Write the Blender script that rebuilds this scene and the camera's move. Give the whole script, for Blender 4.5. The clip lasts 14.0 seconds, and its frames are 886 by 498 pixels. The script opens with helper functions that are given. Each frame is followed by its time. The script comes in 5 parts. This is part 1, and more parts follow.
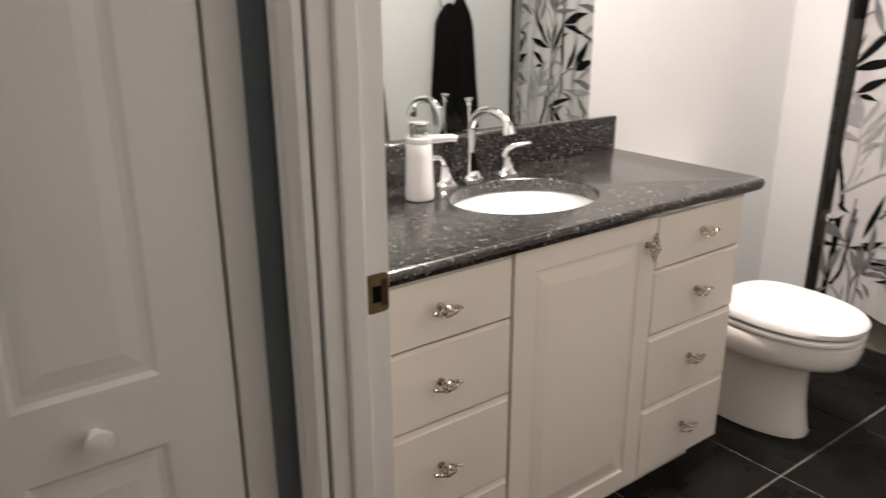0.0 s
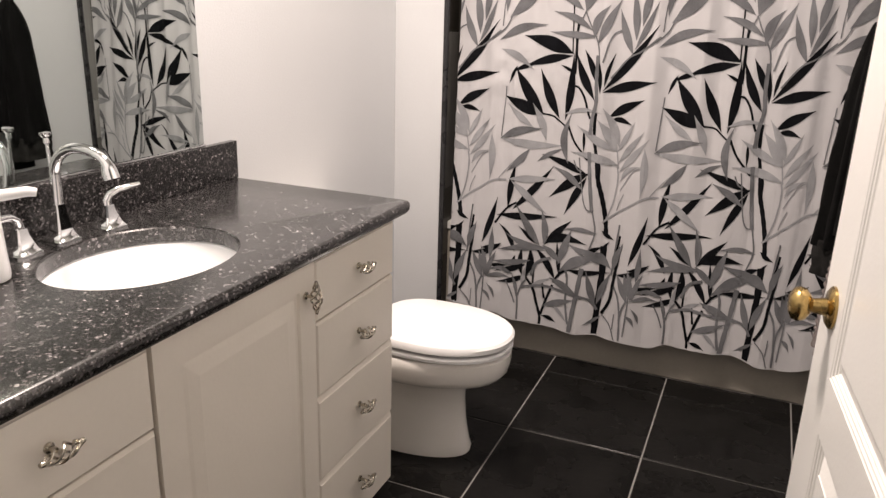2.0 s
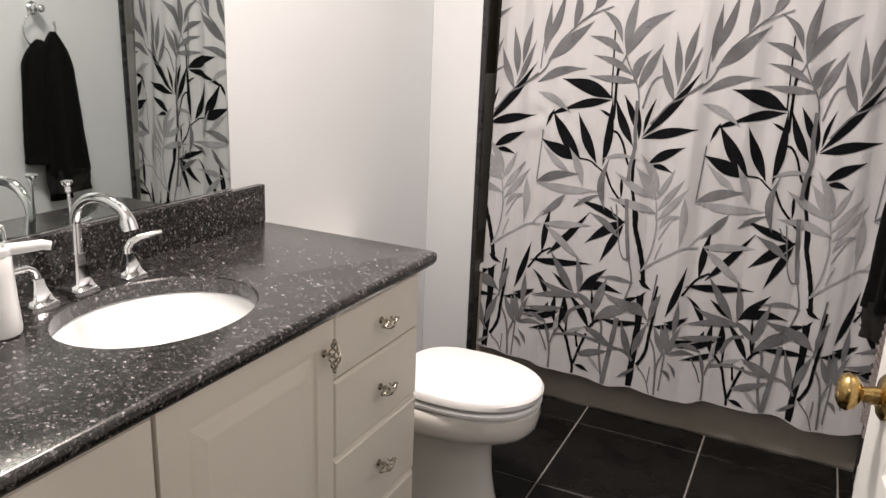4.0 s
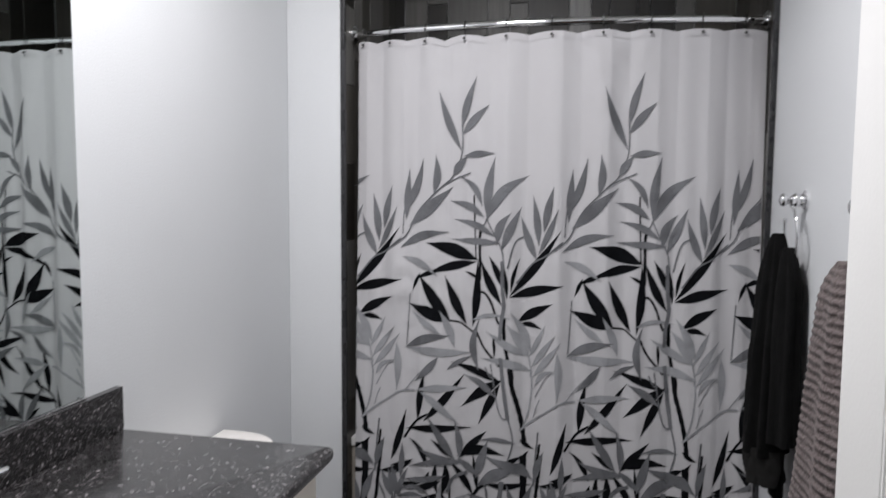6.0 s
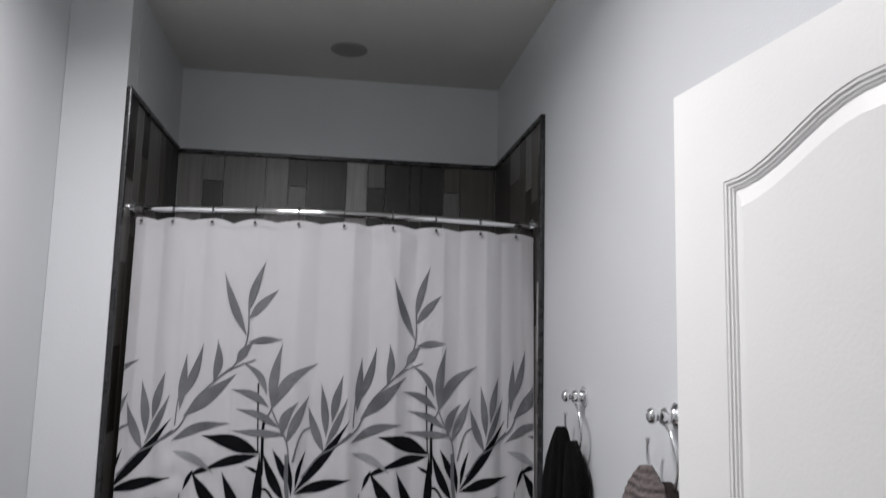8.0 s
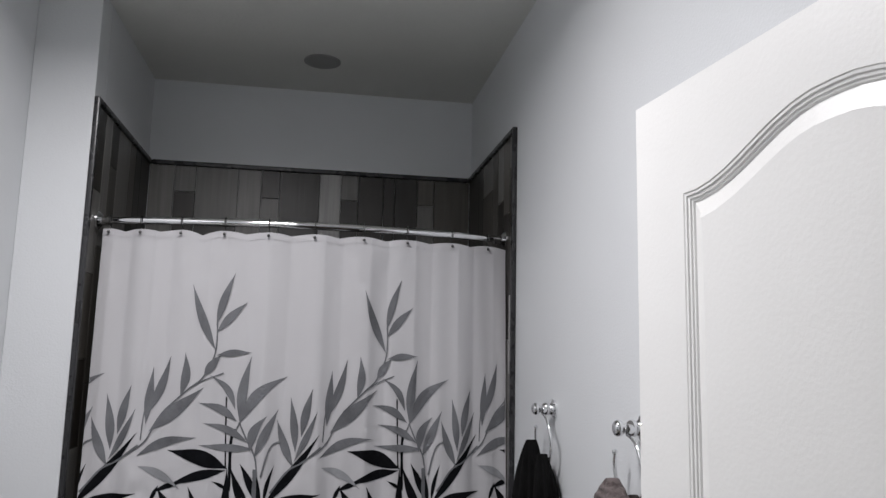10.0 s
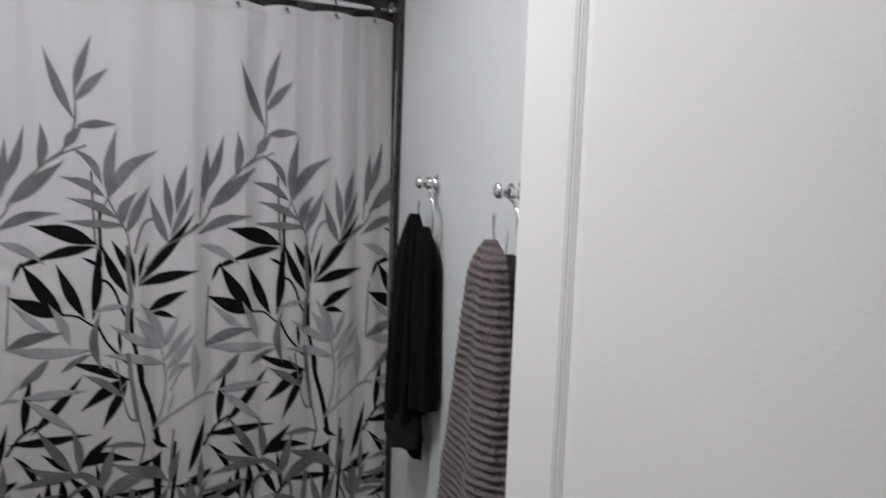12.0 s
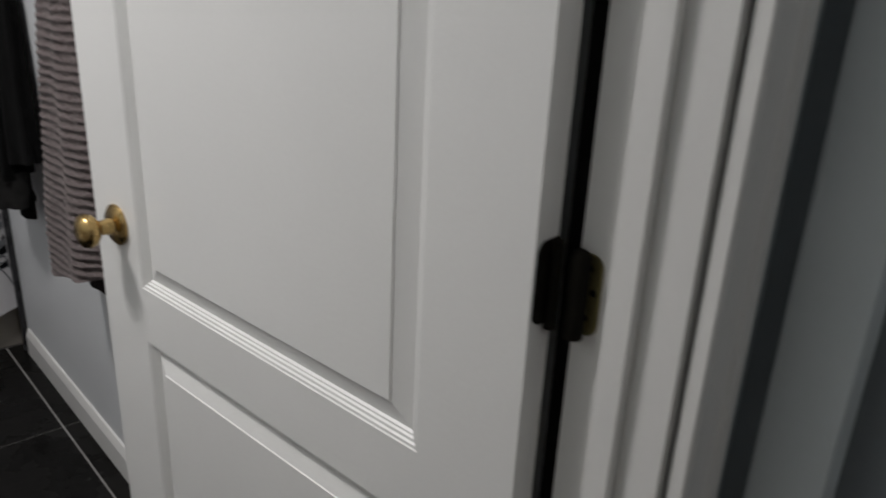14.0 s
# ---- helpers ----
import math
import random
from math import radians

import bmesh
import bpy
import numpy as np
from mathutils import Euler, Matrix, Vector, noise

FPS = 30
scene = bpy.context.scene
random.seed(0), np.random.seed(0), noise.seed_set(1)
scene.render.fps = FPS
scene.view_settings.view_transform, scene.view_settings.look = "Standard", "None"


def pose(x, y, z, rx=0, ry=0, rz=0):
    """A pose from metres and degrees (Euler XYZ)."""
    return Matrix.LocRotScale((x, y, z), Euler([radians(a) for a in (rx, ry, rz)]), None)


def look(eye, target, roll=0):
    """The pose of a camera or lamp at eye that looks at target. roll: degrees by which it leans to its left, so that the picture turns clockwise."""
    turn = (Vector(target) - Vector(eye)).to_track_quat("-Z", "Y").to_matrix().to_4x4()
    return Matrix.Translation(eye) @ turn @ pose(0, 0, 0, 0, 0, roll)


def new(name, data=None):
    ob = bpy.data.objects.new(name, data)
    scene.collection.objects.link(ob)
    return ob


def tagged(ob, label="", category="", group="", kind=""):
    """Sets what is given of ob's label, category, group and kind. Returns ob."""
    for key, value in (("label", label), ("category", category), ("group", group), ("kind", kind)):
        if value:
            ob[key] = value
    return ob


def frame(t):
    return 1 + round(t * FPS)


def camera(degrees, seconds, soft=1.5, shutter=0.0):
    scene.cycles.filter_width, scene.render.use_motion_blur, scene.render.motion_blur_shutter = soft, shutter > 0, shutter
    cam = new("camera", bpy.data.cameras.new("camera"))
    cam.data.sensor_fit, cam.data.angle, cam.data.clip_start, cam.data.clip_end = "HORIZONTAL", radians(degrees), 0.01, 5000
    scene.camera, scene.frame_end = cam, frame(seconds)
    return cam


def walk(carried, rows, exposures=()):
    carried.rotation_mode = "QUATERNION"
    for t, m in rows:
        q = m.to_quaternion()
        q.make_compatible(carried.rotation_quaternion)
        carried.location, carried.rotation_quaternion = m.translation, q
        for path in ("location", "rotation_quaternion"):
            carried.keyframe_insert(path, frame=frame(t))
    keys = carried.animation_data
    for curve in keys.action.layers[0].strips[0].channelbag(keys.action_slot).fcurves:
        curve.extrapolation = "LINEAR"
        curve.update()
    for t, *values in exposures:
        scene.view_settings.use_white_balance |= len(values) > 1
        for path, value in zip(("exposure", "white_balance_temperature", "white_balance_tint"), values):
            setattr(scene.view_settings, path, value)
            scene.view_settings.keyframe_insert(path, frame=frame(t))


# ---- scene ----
cam = camera(60.5, 14.0, soft=1.4, shutter=0.4)
PATH = [
    (0, (1.624, -0.952, 1.334), (0.106, 0.184, 0.698), -0.2),
    (0.5, (1.553, -0.931, 1.326), (0.269, 0.463, 0.685), 0.3),
    (1, (1.474, -0.86, 1.322), (0.482, 0.763, 0.703), -0.2),
    (1.5, (1.414, -0.82, 1.334), (0.612, 0.91, 0.732), 0.2),
    (2, (1.343, -0.752, 1.331), (0.612, 1.008, 0.724), 1.7),
    (2.2, (1.325, -0.729, 1.327), (0.604, 1.036, 0.721), 2.0),
    (4.3, (1.336, -0.671, 1.378), (0.485, 1.066, 0.87), 2.3),
    (4.5, (1.317, -0.675, 1.377), (0.486, 1.086, 0.919), 1.6),
    (5, (1.277, -0.698, 1.392), (0.561, 1.134, 1.027), 1.0),
    (5.5, (1.222, -0.682, 1.4), (0.592, 1.196, 1.128), 1.2),
    (6, (1.141, -0.626, 1.455), (0.712, 1.319, 1.28), 0.4),
    (6.5, (1.042, -0.62, 1.483), (0.808, 1.365, 1.397), 1.0),
    (7, (0.955, -0.604, 1.498), (0.966, 1.396, 1.526), 1.6),
    (7.5, (0.932, -0.604, 1.524), (1.107, 1.384, 1.66), 2.0),
    (8, (0.924, -0.625, 1.549), (1.194, 1.341, 1.801), 1.4),
    (8.2, (0.924, -0.634, 1.554), (1.189, 1.324, 1.861), 0.4),
    (10.3, (0.956, -0.618, 1.543), (1.292, 1.334, 1.82), 1.8),
    (10.5, (0.953, -0.615, 1.536), (1.294, 1.344, 1.753), 2.3),
    (11, (0.977, -0.583, 1.514), (1.296, 1.389, 1.603), 2.9),
    (11.5, (0.973, -0.562, 1.481), (1.35, 1.401, 1.403), 2.0),
    (12, (0.991, -0.557, 1.456), (1.602, 1.336, 1.246), 2.1),
    (12.5, (0.991, -0.58, 1.422), (1.731, 1.242, 1.055), 1.5),
    (13, (1.017, -0.594, 1.383), (1.909, 1.131, 0.903), 2.1),
    (13.5, (1.053, -0.625, 1.337), (2.184, 0.906, 0.723), 2.6),
    (14, (1.088, -0.693, 1.322), (2.365, 0.673, 0.612), 2.8),
]
walk(cam, [(t, look(eye, target, roll)) for t, eye, target, roll in PATH],
     exposures=[(0.0, 0.51, 7500, 18), (1.0, 0.45, 7500, 19), (2.2, 0.40, 7600, 20), (4.3, 0.27, 7000, 15), (5.0, -0.02, 6350, 12), (6.5, -0.28, 6250, 13), (8.0, -0.52, 6250, 13), (11.0, -0.53, 6250, 13), (12.5, -0.56, 6300, 12), (14.0, -0.58, 6400, 11)])

# ---- light ----
world = bpy.data.worlds.new("world")
scene.world = world
world.use_nodes = True
world.node_tree.nodes["Background"].inputs[0].default_value = (0.5, 0.55, 0.6, 1)
world.node_tree.nodes["Background"].inputs[1].default_value = 0.02


def lamp(name, place, watts, radius, colour):
    data = bpy.data.lights.new(name, "POINT")
    data.energy, data.shadow_soft_size, data.color = watts, radius, colour
    ob = new(name, data)
    ob.location = place
    return ob


CEIL = 2.75
down = bpy.data.lights.new("bathroom_downlight", "AREA")
down.shape, down.size, down.energy, down.color = "DISK", 0.40, 34, (1.0, 0.97, 0.94)
down.spread = radians(163)
down_ob = new("bathroom_downlight", down)
down_ob.location = (0.58, 0.74, CEIL - 0.012)
# Unseen lamp, added to brighten the hall side of the doorway.
lamp("hall_fill_lamp", (0.78, -2.2, CEIL - 0.20), 12.5, 0.10, (1.0, 0.95, 0.9))


# ---- materials ----
def material(name, colour, rough=0.5, metal=0.0, spread=0.06, scale=6.0, grain=60.0, bump=0.0, coat=0.0, sheen=0.0, wear=0.0, piece=0.0, gloss=0.5):
    """Principled surface: blotches at one scale, grain at another, bump from the grain; piece: change from piece to piece."""
    m = bpy.data.materials.new(name)
    m.use_nodes = True
    n, l = m.node_tree.nodes, m.node_tree.links
    b = n["Principled BSDF"]
    b.inputs["Roughness"].default_value = rough
    b.inputs["Metallic"].default_value = metal
    b.inputs["Specular IOR Level"].default_value = gloss
    b.inputs["Coat Weight"].default_value = coat
    b.inputs["Coat Roughness"].default_value = 0.08
    b.inputs["Sheen Weight"].default_value = sheen
    tc = n.new("ShaderNodeTexCoord")
    big = n.new("ShaderNodeTexNoise")
    big.inputs["Scale"].default_value, big.inputs["Detail"].default_value = scale, 5
    fine = n.new("ShaderNodeTexNoise")
    fine.inputs["Scale"].default_value, fine.inputs["Detail"].default_value = grain, 3
    for t in (big, fine):
        l.new(tc.outputs["Object"], t.inputs["Vector"])
    mixed = n.new("ShaderNodeMath")
    mixed.operation = "MULTIPLY_ADD"
    mixed.inputs[1].default_value = 0.35
    l.new(fine.outputs[0], mixed.inputs[0])
    l.new(big.outputs[0], mixed.inputs[2])
    value = mixed.outputs[0]
    if piece:
        info = n.new("ShaderNodeObjectInfo")
        add = n.new("ShaderNodeMath")
        add.operation = "MULTIPLY_ADD"
        add.inputs[1].default_value = piece
        l.new(info.outputs["Random"], add.inputs[0])
        l.new(value, add.inputs[2])
        value = add.outputs[0]
    ramp = n.new("ShaderNodeValToRGB")
    e = ramp.color_ramp.elements
    e[0].position, e[1].position = 0.35, 1.0 + 0.6 * piece
    e[0].color = (*[c * (1 - spread) for c in colour], 1)
    e[1].color = (*[min(1, c * (1 + spread)) for c in colour], 1)
    l.new(value, ramp.inputs[0])
    l.new(ramp.outputs[0], b.inputs["Base Color"])
    if wear:
        r = n.new("ShaderNodeMapRange")
        r.inputs[1].default_value, r.inputs[2].default_value = 0.35, 0.75
        r.inputs[3].default_value, r.inputs[4].default_value = max(0.02, rough - wear), min(1, rough + wear)
        l.new(big.outputs[0], r.inputs[0])
        l.new(r.outputs[0], b.inputs["Roughness"])
    if bump:
        bp = n.new("ShaderNodeBump")
        bp.inputs["Strength"].default_value, bp.inputs["Distance"].default_value = 1.0, bump
        l.new(fine.outputs[0], bp.inputs["Height"])
        l.new(bp.outputs[0], b.inputs["Normal"])
    return m


WALL = material("wall_paint", (0.68, 0.695, 0.71), 0.42, spread=0.03, scale=2.2, grain=170, bump=0.0006, wear=0.06)
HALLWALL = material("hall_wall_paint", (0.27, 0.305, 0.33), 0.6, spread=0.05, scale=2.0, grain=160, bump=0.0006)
CEILING = material("ceiling_paint", (0.72, 0.722, 0.685), 0.85, spread=0.04, scale=3, grain=90, bump=0.0012)
TRIM = material("white_trim_paint", (0.78, 0.772, 0.755), 0.38, spread=0.03, scale=4, grain=120, bump=0.00025, wear=0.06)
DOORPAINT = material("white_door_paint", (0.86, 0.855, 0.84), 0.36, spread=0.03, scale=3, grain=140, bump=0.0003, wear=0.06)
CABINET = material("cabinet_lacquer", (0.82, 0.765, 0.69), 0.45, spread=0.035, scale=3, grain=120, bump=0.0002, wear=0.06, gloss=0.35)
CERAMIC = material("white_ceramic", (0.90, 0.91, 0.925), 0.10, spread=0.015, scale=3, grain=40, coat=0.5)
TOILETWHITE = material("toilet_china", (0.90, 0.868, 0.83), 0.10, spread=0.02, scale=3, grain=40, coat=0.5)
PLASTIC = material("white_plastic", (0.89, 0.89, 0.895), 0.28, spread=0.02)
CHROME = material("chrome", (0.82, 0.82, 0.83), 0.06, 1.0, spread=0.03, wear=0.03)
NICKEL = material("aged_nickel", (0.46, 0.42, 0.36), 0.24, 1.0, spread=0.25, scale=60, grain=300, bump=0.0003, wear=0.1)
BRASS = material("aged_brass", (0.42, 0.29, 0.12), 0.26, 1.0, spread=0.3, scale=25, grain=200, wear=0.1)
OLIVEBRASS = material("olive_brass", (0.20, 0.17, 0.075), 0.45, 0.6, spread=0.3, scale=40, grain=200, bump=0.0003, wear=0.1)
STRIKEBRASS = material("strike_brass", (0.11, 0.085, 0.036), 0.4, 0.7, spread=0.4, scale=50, grain=200, bump=0.0003, wear=0.1)
# Greyed copy of the white trim; the hall's shade is in the colour.
SHADED_TRIM = material("shaded_hall_trim", (0.60, 0.645, 0.665), 0.45, spread=0.04, scale=4, grain=120)
# Hinge brass with its shade put into the colour, near black.
SHADED_BRASS = material("shaded_brass", (0.008, 0.007, 0.005), 0.8, 0.0, gloss=0.1, spread=0.4, scale=40, grain=200, bump=0.0003)
HOOK = material("dark_steel_hook", (0.10, 0.10, 0.10), 0.3, 0.9, spread=0.2, scale=30)
GROUT = material("floor_grout", (0.30, 0.29, 0.28), 0.85, spread=0.2, scale=12, grain=200, bump=0.001)
TUBFRONT = material("taupe_apron_tile", (0.35, 0.32, 0.28), 0.45, spread=0.12, scale=5, grain=80, bump=0.0003)
TUBWHITE = material("tub_enamel", (0.75, 0.75, 0.74), 0.15, spread=0.02)
PENCIL = material("dark_pencil_trim", (0.022, 0.022, 0.024), 0.32, spread=0.3, scale=20, grain=120, wear=0.1)
FLOORTILE = material("black_slate_tile", (0.008, 0.0077, 0.0074), 0.34, spread=0.8, scale=5.5, grain=45, bump=0.0007, wear=0.20, piece=0.25, gloss=0.09)
CLOTH = material("curtain_fabric", (0.532, 0.525, 0.540), 0.75, spread=0.02, scale=4, grain=900, bump=0.00025, gloss=0.15)
INK = {"K": material("black_ink", (0.006, 0.0065, 0.008), 0.8, spread=0.5, scale=18, grain=400, gloss=0.06),
       "M": material("grey_ink", (0.152, 0.155, 0.165), 0.75, spread=0.42, scale=9, grain=300, gloss=0.12),
       "L": material("pale_grey_ink", (0.30, 0.305, 0.32), 0.75, spread=0.22, scale=14, grain=300, gloss=0.12)}
CHARCOAL = material("charcoal_terry", (0.0045, 0.0045, 0.0046), 0.95, spread=0.5, scale=30, grain=420, bump=0.004, sheen=0.015, gloss=0.08)
CUFF = material("charcoal_cuff", (0.020, 0.0195, 0.019), 0.9, spread=0.4, scale=40, grain=500, bump=0.003, gloss=0.1)
# Brown towel back, with the shade it hangs in painted into the colour.
SHADED_BROWN = material("shaded_brown_terry", (0.022, 0.017, 0.0155), 0.95, spread=0.4, scale=40, grain=380, bump=0.004, sheen=0.05, gloss=0.1)
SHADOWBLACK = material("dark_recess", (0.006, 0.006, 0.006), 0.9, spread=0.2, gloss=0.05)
LAMPTRIM = material("recessed_trim", (0.30, 0.30, 0.29), 0.5, spread=0.05)


def mirror_glass():
    m = material("mirror_silver", (0.70, 0.755, 0.735), 0.012, 1.0, spread=0.01)
    return m


def clear_plastic():
    m = bpy.data.materials.new("clear_plastic")
    m.use_nodes = True
    b = m.node_tree.nodes["Principled BSDF"]
    b.inputs["Transmission Weight"].default_value = 1.0
    b.inputs["Roughness"].default_value = 0.06
    b.inputs["IOR"].default_value = 1.3
    b.inputs["Base Color"].default_value = (0.93, 0.95, 0.95, 1)
    return m


def granite():
    """Polished dark stone: interlocked crystals of two sizes, a few of them pale."""
    m = bpy.data.materials.new("speckled_granite")
    m.use_nodes = True
    n, l = m.node_tree.nodes, m.node_tree.links
    b = n["Principled BSDF"]
    tc = n.new("ShaderNodeTexCoord")
    warp = n.new("ShaderNodeTexNoise")
    warp.inputs["Scale"].default_value, warp.inputs["Detail"].default_value = 90, 3
    l.new(tc.outputs["Object"], warp.inputs["Vector"])
    push = n.new("ShaderNodeVectorMath")
    push.operation = "MULTIPLY_ADD"
    push.inputs[1].default_value = (0.006, 0.006, 0.006)
    l.new(warp.outputs["Color"], push.inputs[0])
    l.new(tc.outputs["Object"], push.inputs[2])
    tones = []
    for scale, stops in ((190, ((0.0, 0.004), (0.40, 0.011), (0.64, 0.028), (0.83, 0.070), (0.94, 0.15), (0.988, 0.38))),
                         (390, ((0.0, 0.004), (0.46, 0.015), (0.76, 0.050), (0.92, 0.13), (0.985, 0.45)))):
        v = n.new("ShaderNodeTexVoronoi")
        v.inputs["Scale"].default_value = scale
        l.new(push.outputs[0], v.inputs["Vector"])
        pick = n.new("ShaderNodeSeparateColor")
        l.new(v.outputs["Color"], pick.inputs[0])
        ramp = n.new("ShaderNodeValToRGB")
        ramp.color_ramp.interpolation = "CONSTANT"
        e = ramp.color_ramp.elements
        for k, (where, g) in enumerate(stops):
            at = e[k] if k < 2 else e.new(where)
            at.position, at.color = where, (g * 1.05, g * 0.98, g, 1)
        l.new(pick.outputs[0], ramp.inputs[0])
        tones.append(ramp.outputs[0])
    mix = n.new("ShaderNodeMix")
    mix.data_type = "RGBA"
    mix.inputs[0].default_value = 0.45
    l.new(tones[0], mix.inputs[6])
    l.new(tones[1], mix.inputs[7])
    mottle = n.new("ShaderNodeTexNoise")
    mottle.inputs["Scale"].default_value, mottle.inputs["Detail"].default_value, mottle.inputs["Roughness"].default_value = 48, 4, 0.65
    l.new(tc.outputs["Object"], mottle.inputs["Vector"])
    depth = n.new("ShaderNodeMapRange")
    depth.inputs[1].default_value, depth.inputs[2].default_value = 0.36, 0.66
    depth.inputs[3].default_value, depth.inputs[4].default_value = 0.45, 1.7
    l.new(mottle.outputs[0], depth.inputs[0])
    clouded = n.new("ShaderNodeVectorMath")
    clouded.operation = "SCALE"
    l.new(mix.outputs[2], clouded.inputs[0])
    l.new(depth.outputs[0], clouded.inputs["Scale"])
    l.new(clouded.outputs[0], b.inputs["Base Color"])
    b.inputs["Roughness"].default_value = 0.24
    b.inputs["Specular IOR Level"].default_value = 0.7
    b.inputs["Coat Weight"].default_value = 0.25
    b.inputs["Coat Roughness"].default_value = 0.14
    return m


def plank_tile(tone_name, colour):
    """Wood-look porcelain: long grain, each piece a little lighter or darker."""
    m = bpy.data.materials.new(tone_name + "_wood_look_tile")
    m.use_nodes = True
    n, l = m.node_tree.nodes, m.node_tree.links
    b = n["Principled BSDF"]
    tc, info = n.new("ShaderNodeTexCoord"), n.new("ShaderNodeObjectInfo")
    mp = n.new("ShaderNodeMapping")
    mp.inputs["Scale"].default_value = (70, 70, 3)
    l.new(tc.outputs["Object"], mp.inputs["Vector"])
    shift = n.new("ShaderNodeVectorMath")
    l.new(mp.outputs[0], shift.inputs[0])
    grow = n.new("ShaderNodeMath")
    grow.operation = "MULTIPLY"
    grow.inputs[1].default_value = 90
    l.new(info.outputs["Random"], grow.inputs[0])
    l.new(grow.outputs[0], shift.inputs[1])
    t = n.new("ShaderNodeTexNoise")
    t.inputs["Scale"].default_value, t.inputs["Detail"].default_value = 1.0, 6
    l.new(shift.outputs[0], t.inputs["Vector"])
    tone = n.new("ShaderNodeMapRange")
    tone.inputs[3].default_value, tone.inputs[4].default_value = 0.75, 1.25
    l.new(info.outputs["Random"], tone.inputs[0])
    tint = n.new("ShaderNodeVectorMath")
    tint.operation = "SCALE"
    tint.inputs[0].default_value = colour
    l.new(tone.outputs[0], tint.inputs["Scale"])
    grain = n.new("ShaderNodeMapRange")
    grain.inputs[1].default_value, grain.inputs[2].default_value = 0.3, 0.75
    grain.inputs[3].default_value, grain.inputs[4].default_value = 0.75, 1.15
    l.new(t.outputs[0], grain.inputs[0])
    mul = n.new("ShaderNodeVectorMath")
    mul.operation = "MULTIPLY"
    l.new(tint.outputs[0], mul.inputs[0])
    l.new(grain.outputs[0], mul.inputs[1])
    l.new(mul.outputs[0], b.inputs["Base Color"])
    b.inputs["Roughness"].default_value = 0.38
    bp = n.new("ShaderNodeBump")
    bp.inputs["Distance"].default_value = 0.0006
    l.new(t.outputs[0], bp.inputs["Height"])
    l.new(bp.outputs[0], b.inputs["Normal"])
    return m


def striped_terry():
    """Ribbed terry: dark and pale bands that wander a little."""
    m = bpy.data.materials.new("striped_terry")
    m.use_nodes = True
    n, l = m.node_tree.nodes, m.node_tree.links
    b = n["Principled BSDF"]
    tc = n.new("ShaderNodeTexCoord")
    w = n.new("ShaderNodeTexWave")
    w.bands_direction = "Z"
    w.inputs["Scale"].default_value, w.inputs["Distortion"].default_value = 17.6, 3.2
    w.inputs["Detail"].default_value, w.inputs["Detail Scale"].default_value = 3.0, 1.6
    fuzz = n.new("ShaderNodeTexNoise")
    fuzz.inputs["Scale"].default_value, fuzz.inputs["Detail"].default_value = 130, 5
    worn = n.new("ShaderNodeTexNoise")
    worn.inputs["Scale"].default_value, worn.inputs["Detail"].default_value = 22, 3
    for t in (w, fuzz, worn):
        l.new(tc.outputs["Object"], t.inputs["Vector"])
    fade = n.new("ShaderNodeMapRange")
    fade.inputs["From Min"].default_value, fade.inputs["From Max"].default_value = 0.36, 0.62
    fade.inputs["To Min"].default_value, fade.inputs["To Max"].default_value = 0.2, 1.0
    l.new(worn.outputs[0], fade.inputs["Value"])
    centred = n.new("ShaderNodeMath")
    centred.operation = "MULTIPLY_ADD"
    centred.inputs[1].default_value, centred.inputs[2].default_value = 1.0, -0.5
    l.new(w.outputs["Fac"], centred.inputs[0])
    faded = n.new("ShaderNodeMath")
    faded.operation = "MULTIPLY"
    l.new(centred.outputs[0], faded.inputs[0])
    l.new(fade.outputs[0], faded.inputs[1])
    mix = n.new("ShaderNodeMath")
    mix.operation = "MULTIPLY_ADD"
    mix.inputs[1].default_value = 1.8
    l.new(fuzz.outputs[0], mix.inputs[0])
    l.new(faded.outputs[0], mix.inputs[2])
    ramp = n.new("ShaderNodeValToRGB")
    e = ramp.color_ramp.elements
    e[0].position, e[1].position = 0.40, 1.40
    e[0].color, e[1].color = (0.084, 0.068, 0.066, 1), (0.150, 0.124, 0.122, 1)
    l.new(mix.outputs[0], ramp.inputs[0])
    l.new(ramp.outputs[0], b.inputs["Base Color"])
    bp = n.new("ShaderNodeBump")
    bp.inputs["Distance"].default_value = 0.0035
    l.new(mix.outputs[0], bp.inputs["Height"])
    l.new(bp.outputs[0], b.inputs["Normal"])
    b.inputs["Roughness"].default_value = 0.95
    b.inputs["Specular IOR Level"].default_value = 0.1
    b.inputs["Sheen Weight"].default_value = 0.1
    return m


def glowing(name, colour, strength):
    m = bpy.data.materials.new(name)
    m.use_nodes = True
    b = m.node_tree.nodes["Principled BSDF"]
    b.inputs["Base Color"].default_value = (*colour, 1)
    b.inputs["Emission Color"].default_value = (*colour, 1)
    b.inputs["Emission Strength"].default_value = strength
    return m


PLANKS = {"D": plank_tile("dark", (0.024, 0.021, 0.017)), "B": plank_tile("brown", (0.080, 0.074, 0.064)),
          "M": plank_tile("grey", (0.165, 0.160, 0.150)), "G": plank_tile("pale", (0.33, 0.325, 0.315))}
MIRROR, CLEAR, GRANITE, STRIPED, GLOW = mirror_glass(), clear_plastic(), granite(), striped_terry(), glowing("lit_glass", (1.0, 0.97, 0.93), 6.0)


# ---- builders ----
def thing(name, label, category, at=(0, 0, 0), group="", kind=""):
    ob = new(name)
    ob.location = at
    ob.empty_display_size = 0.05
    return tagged(ob, label, category, group, kind)


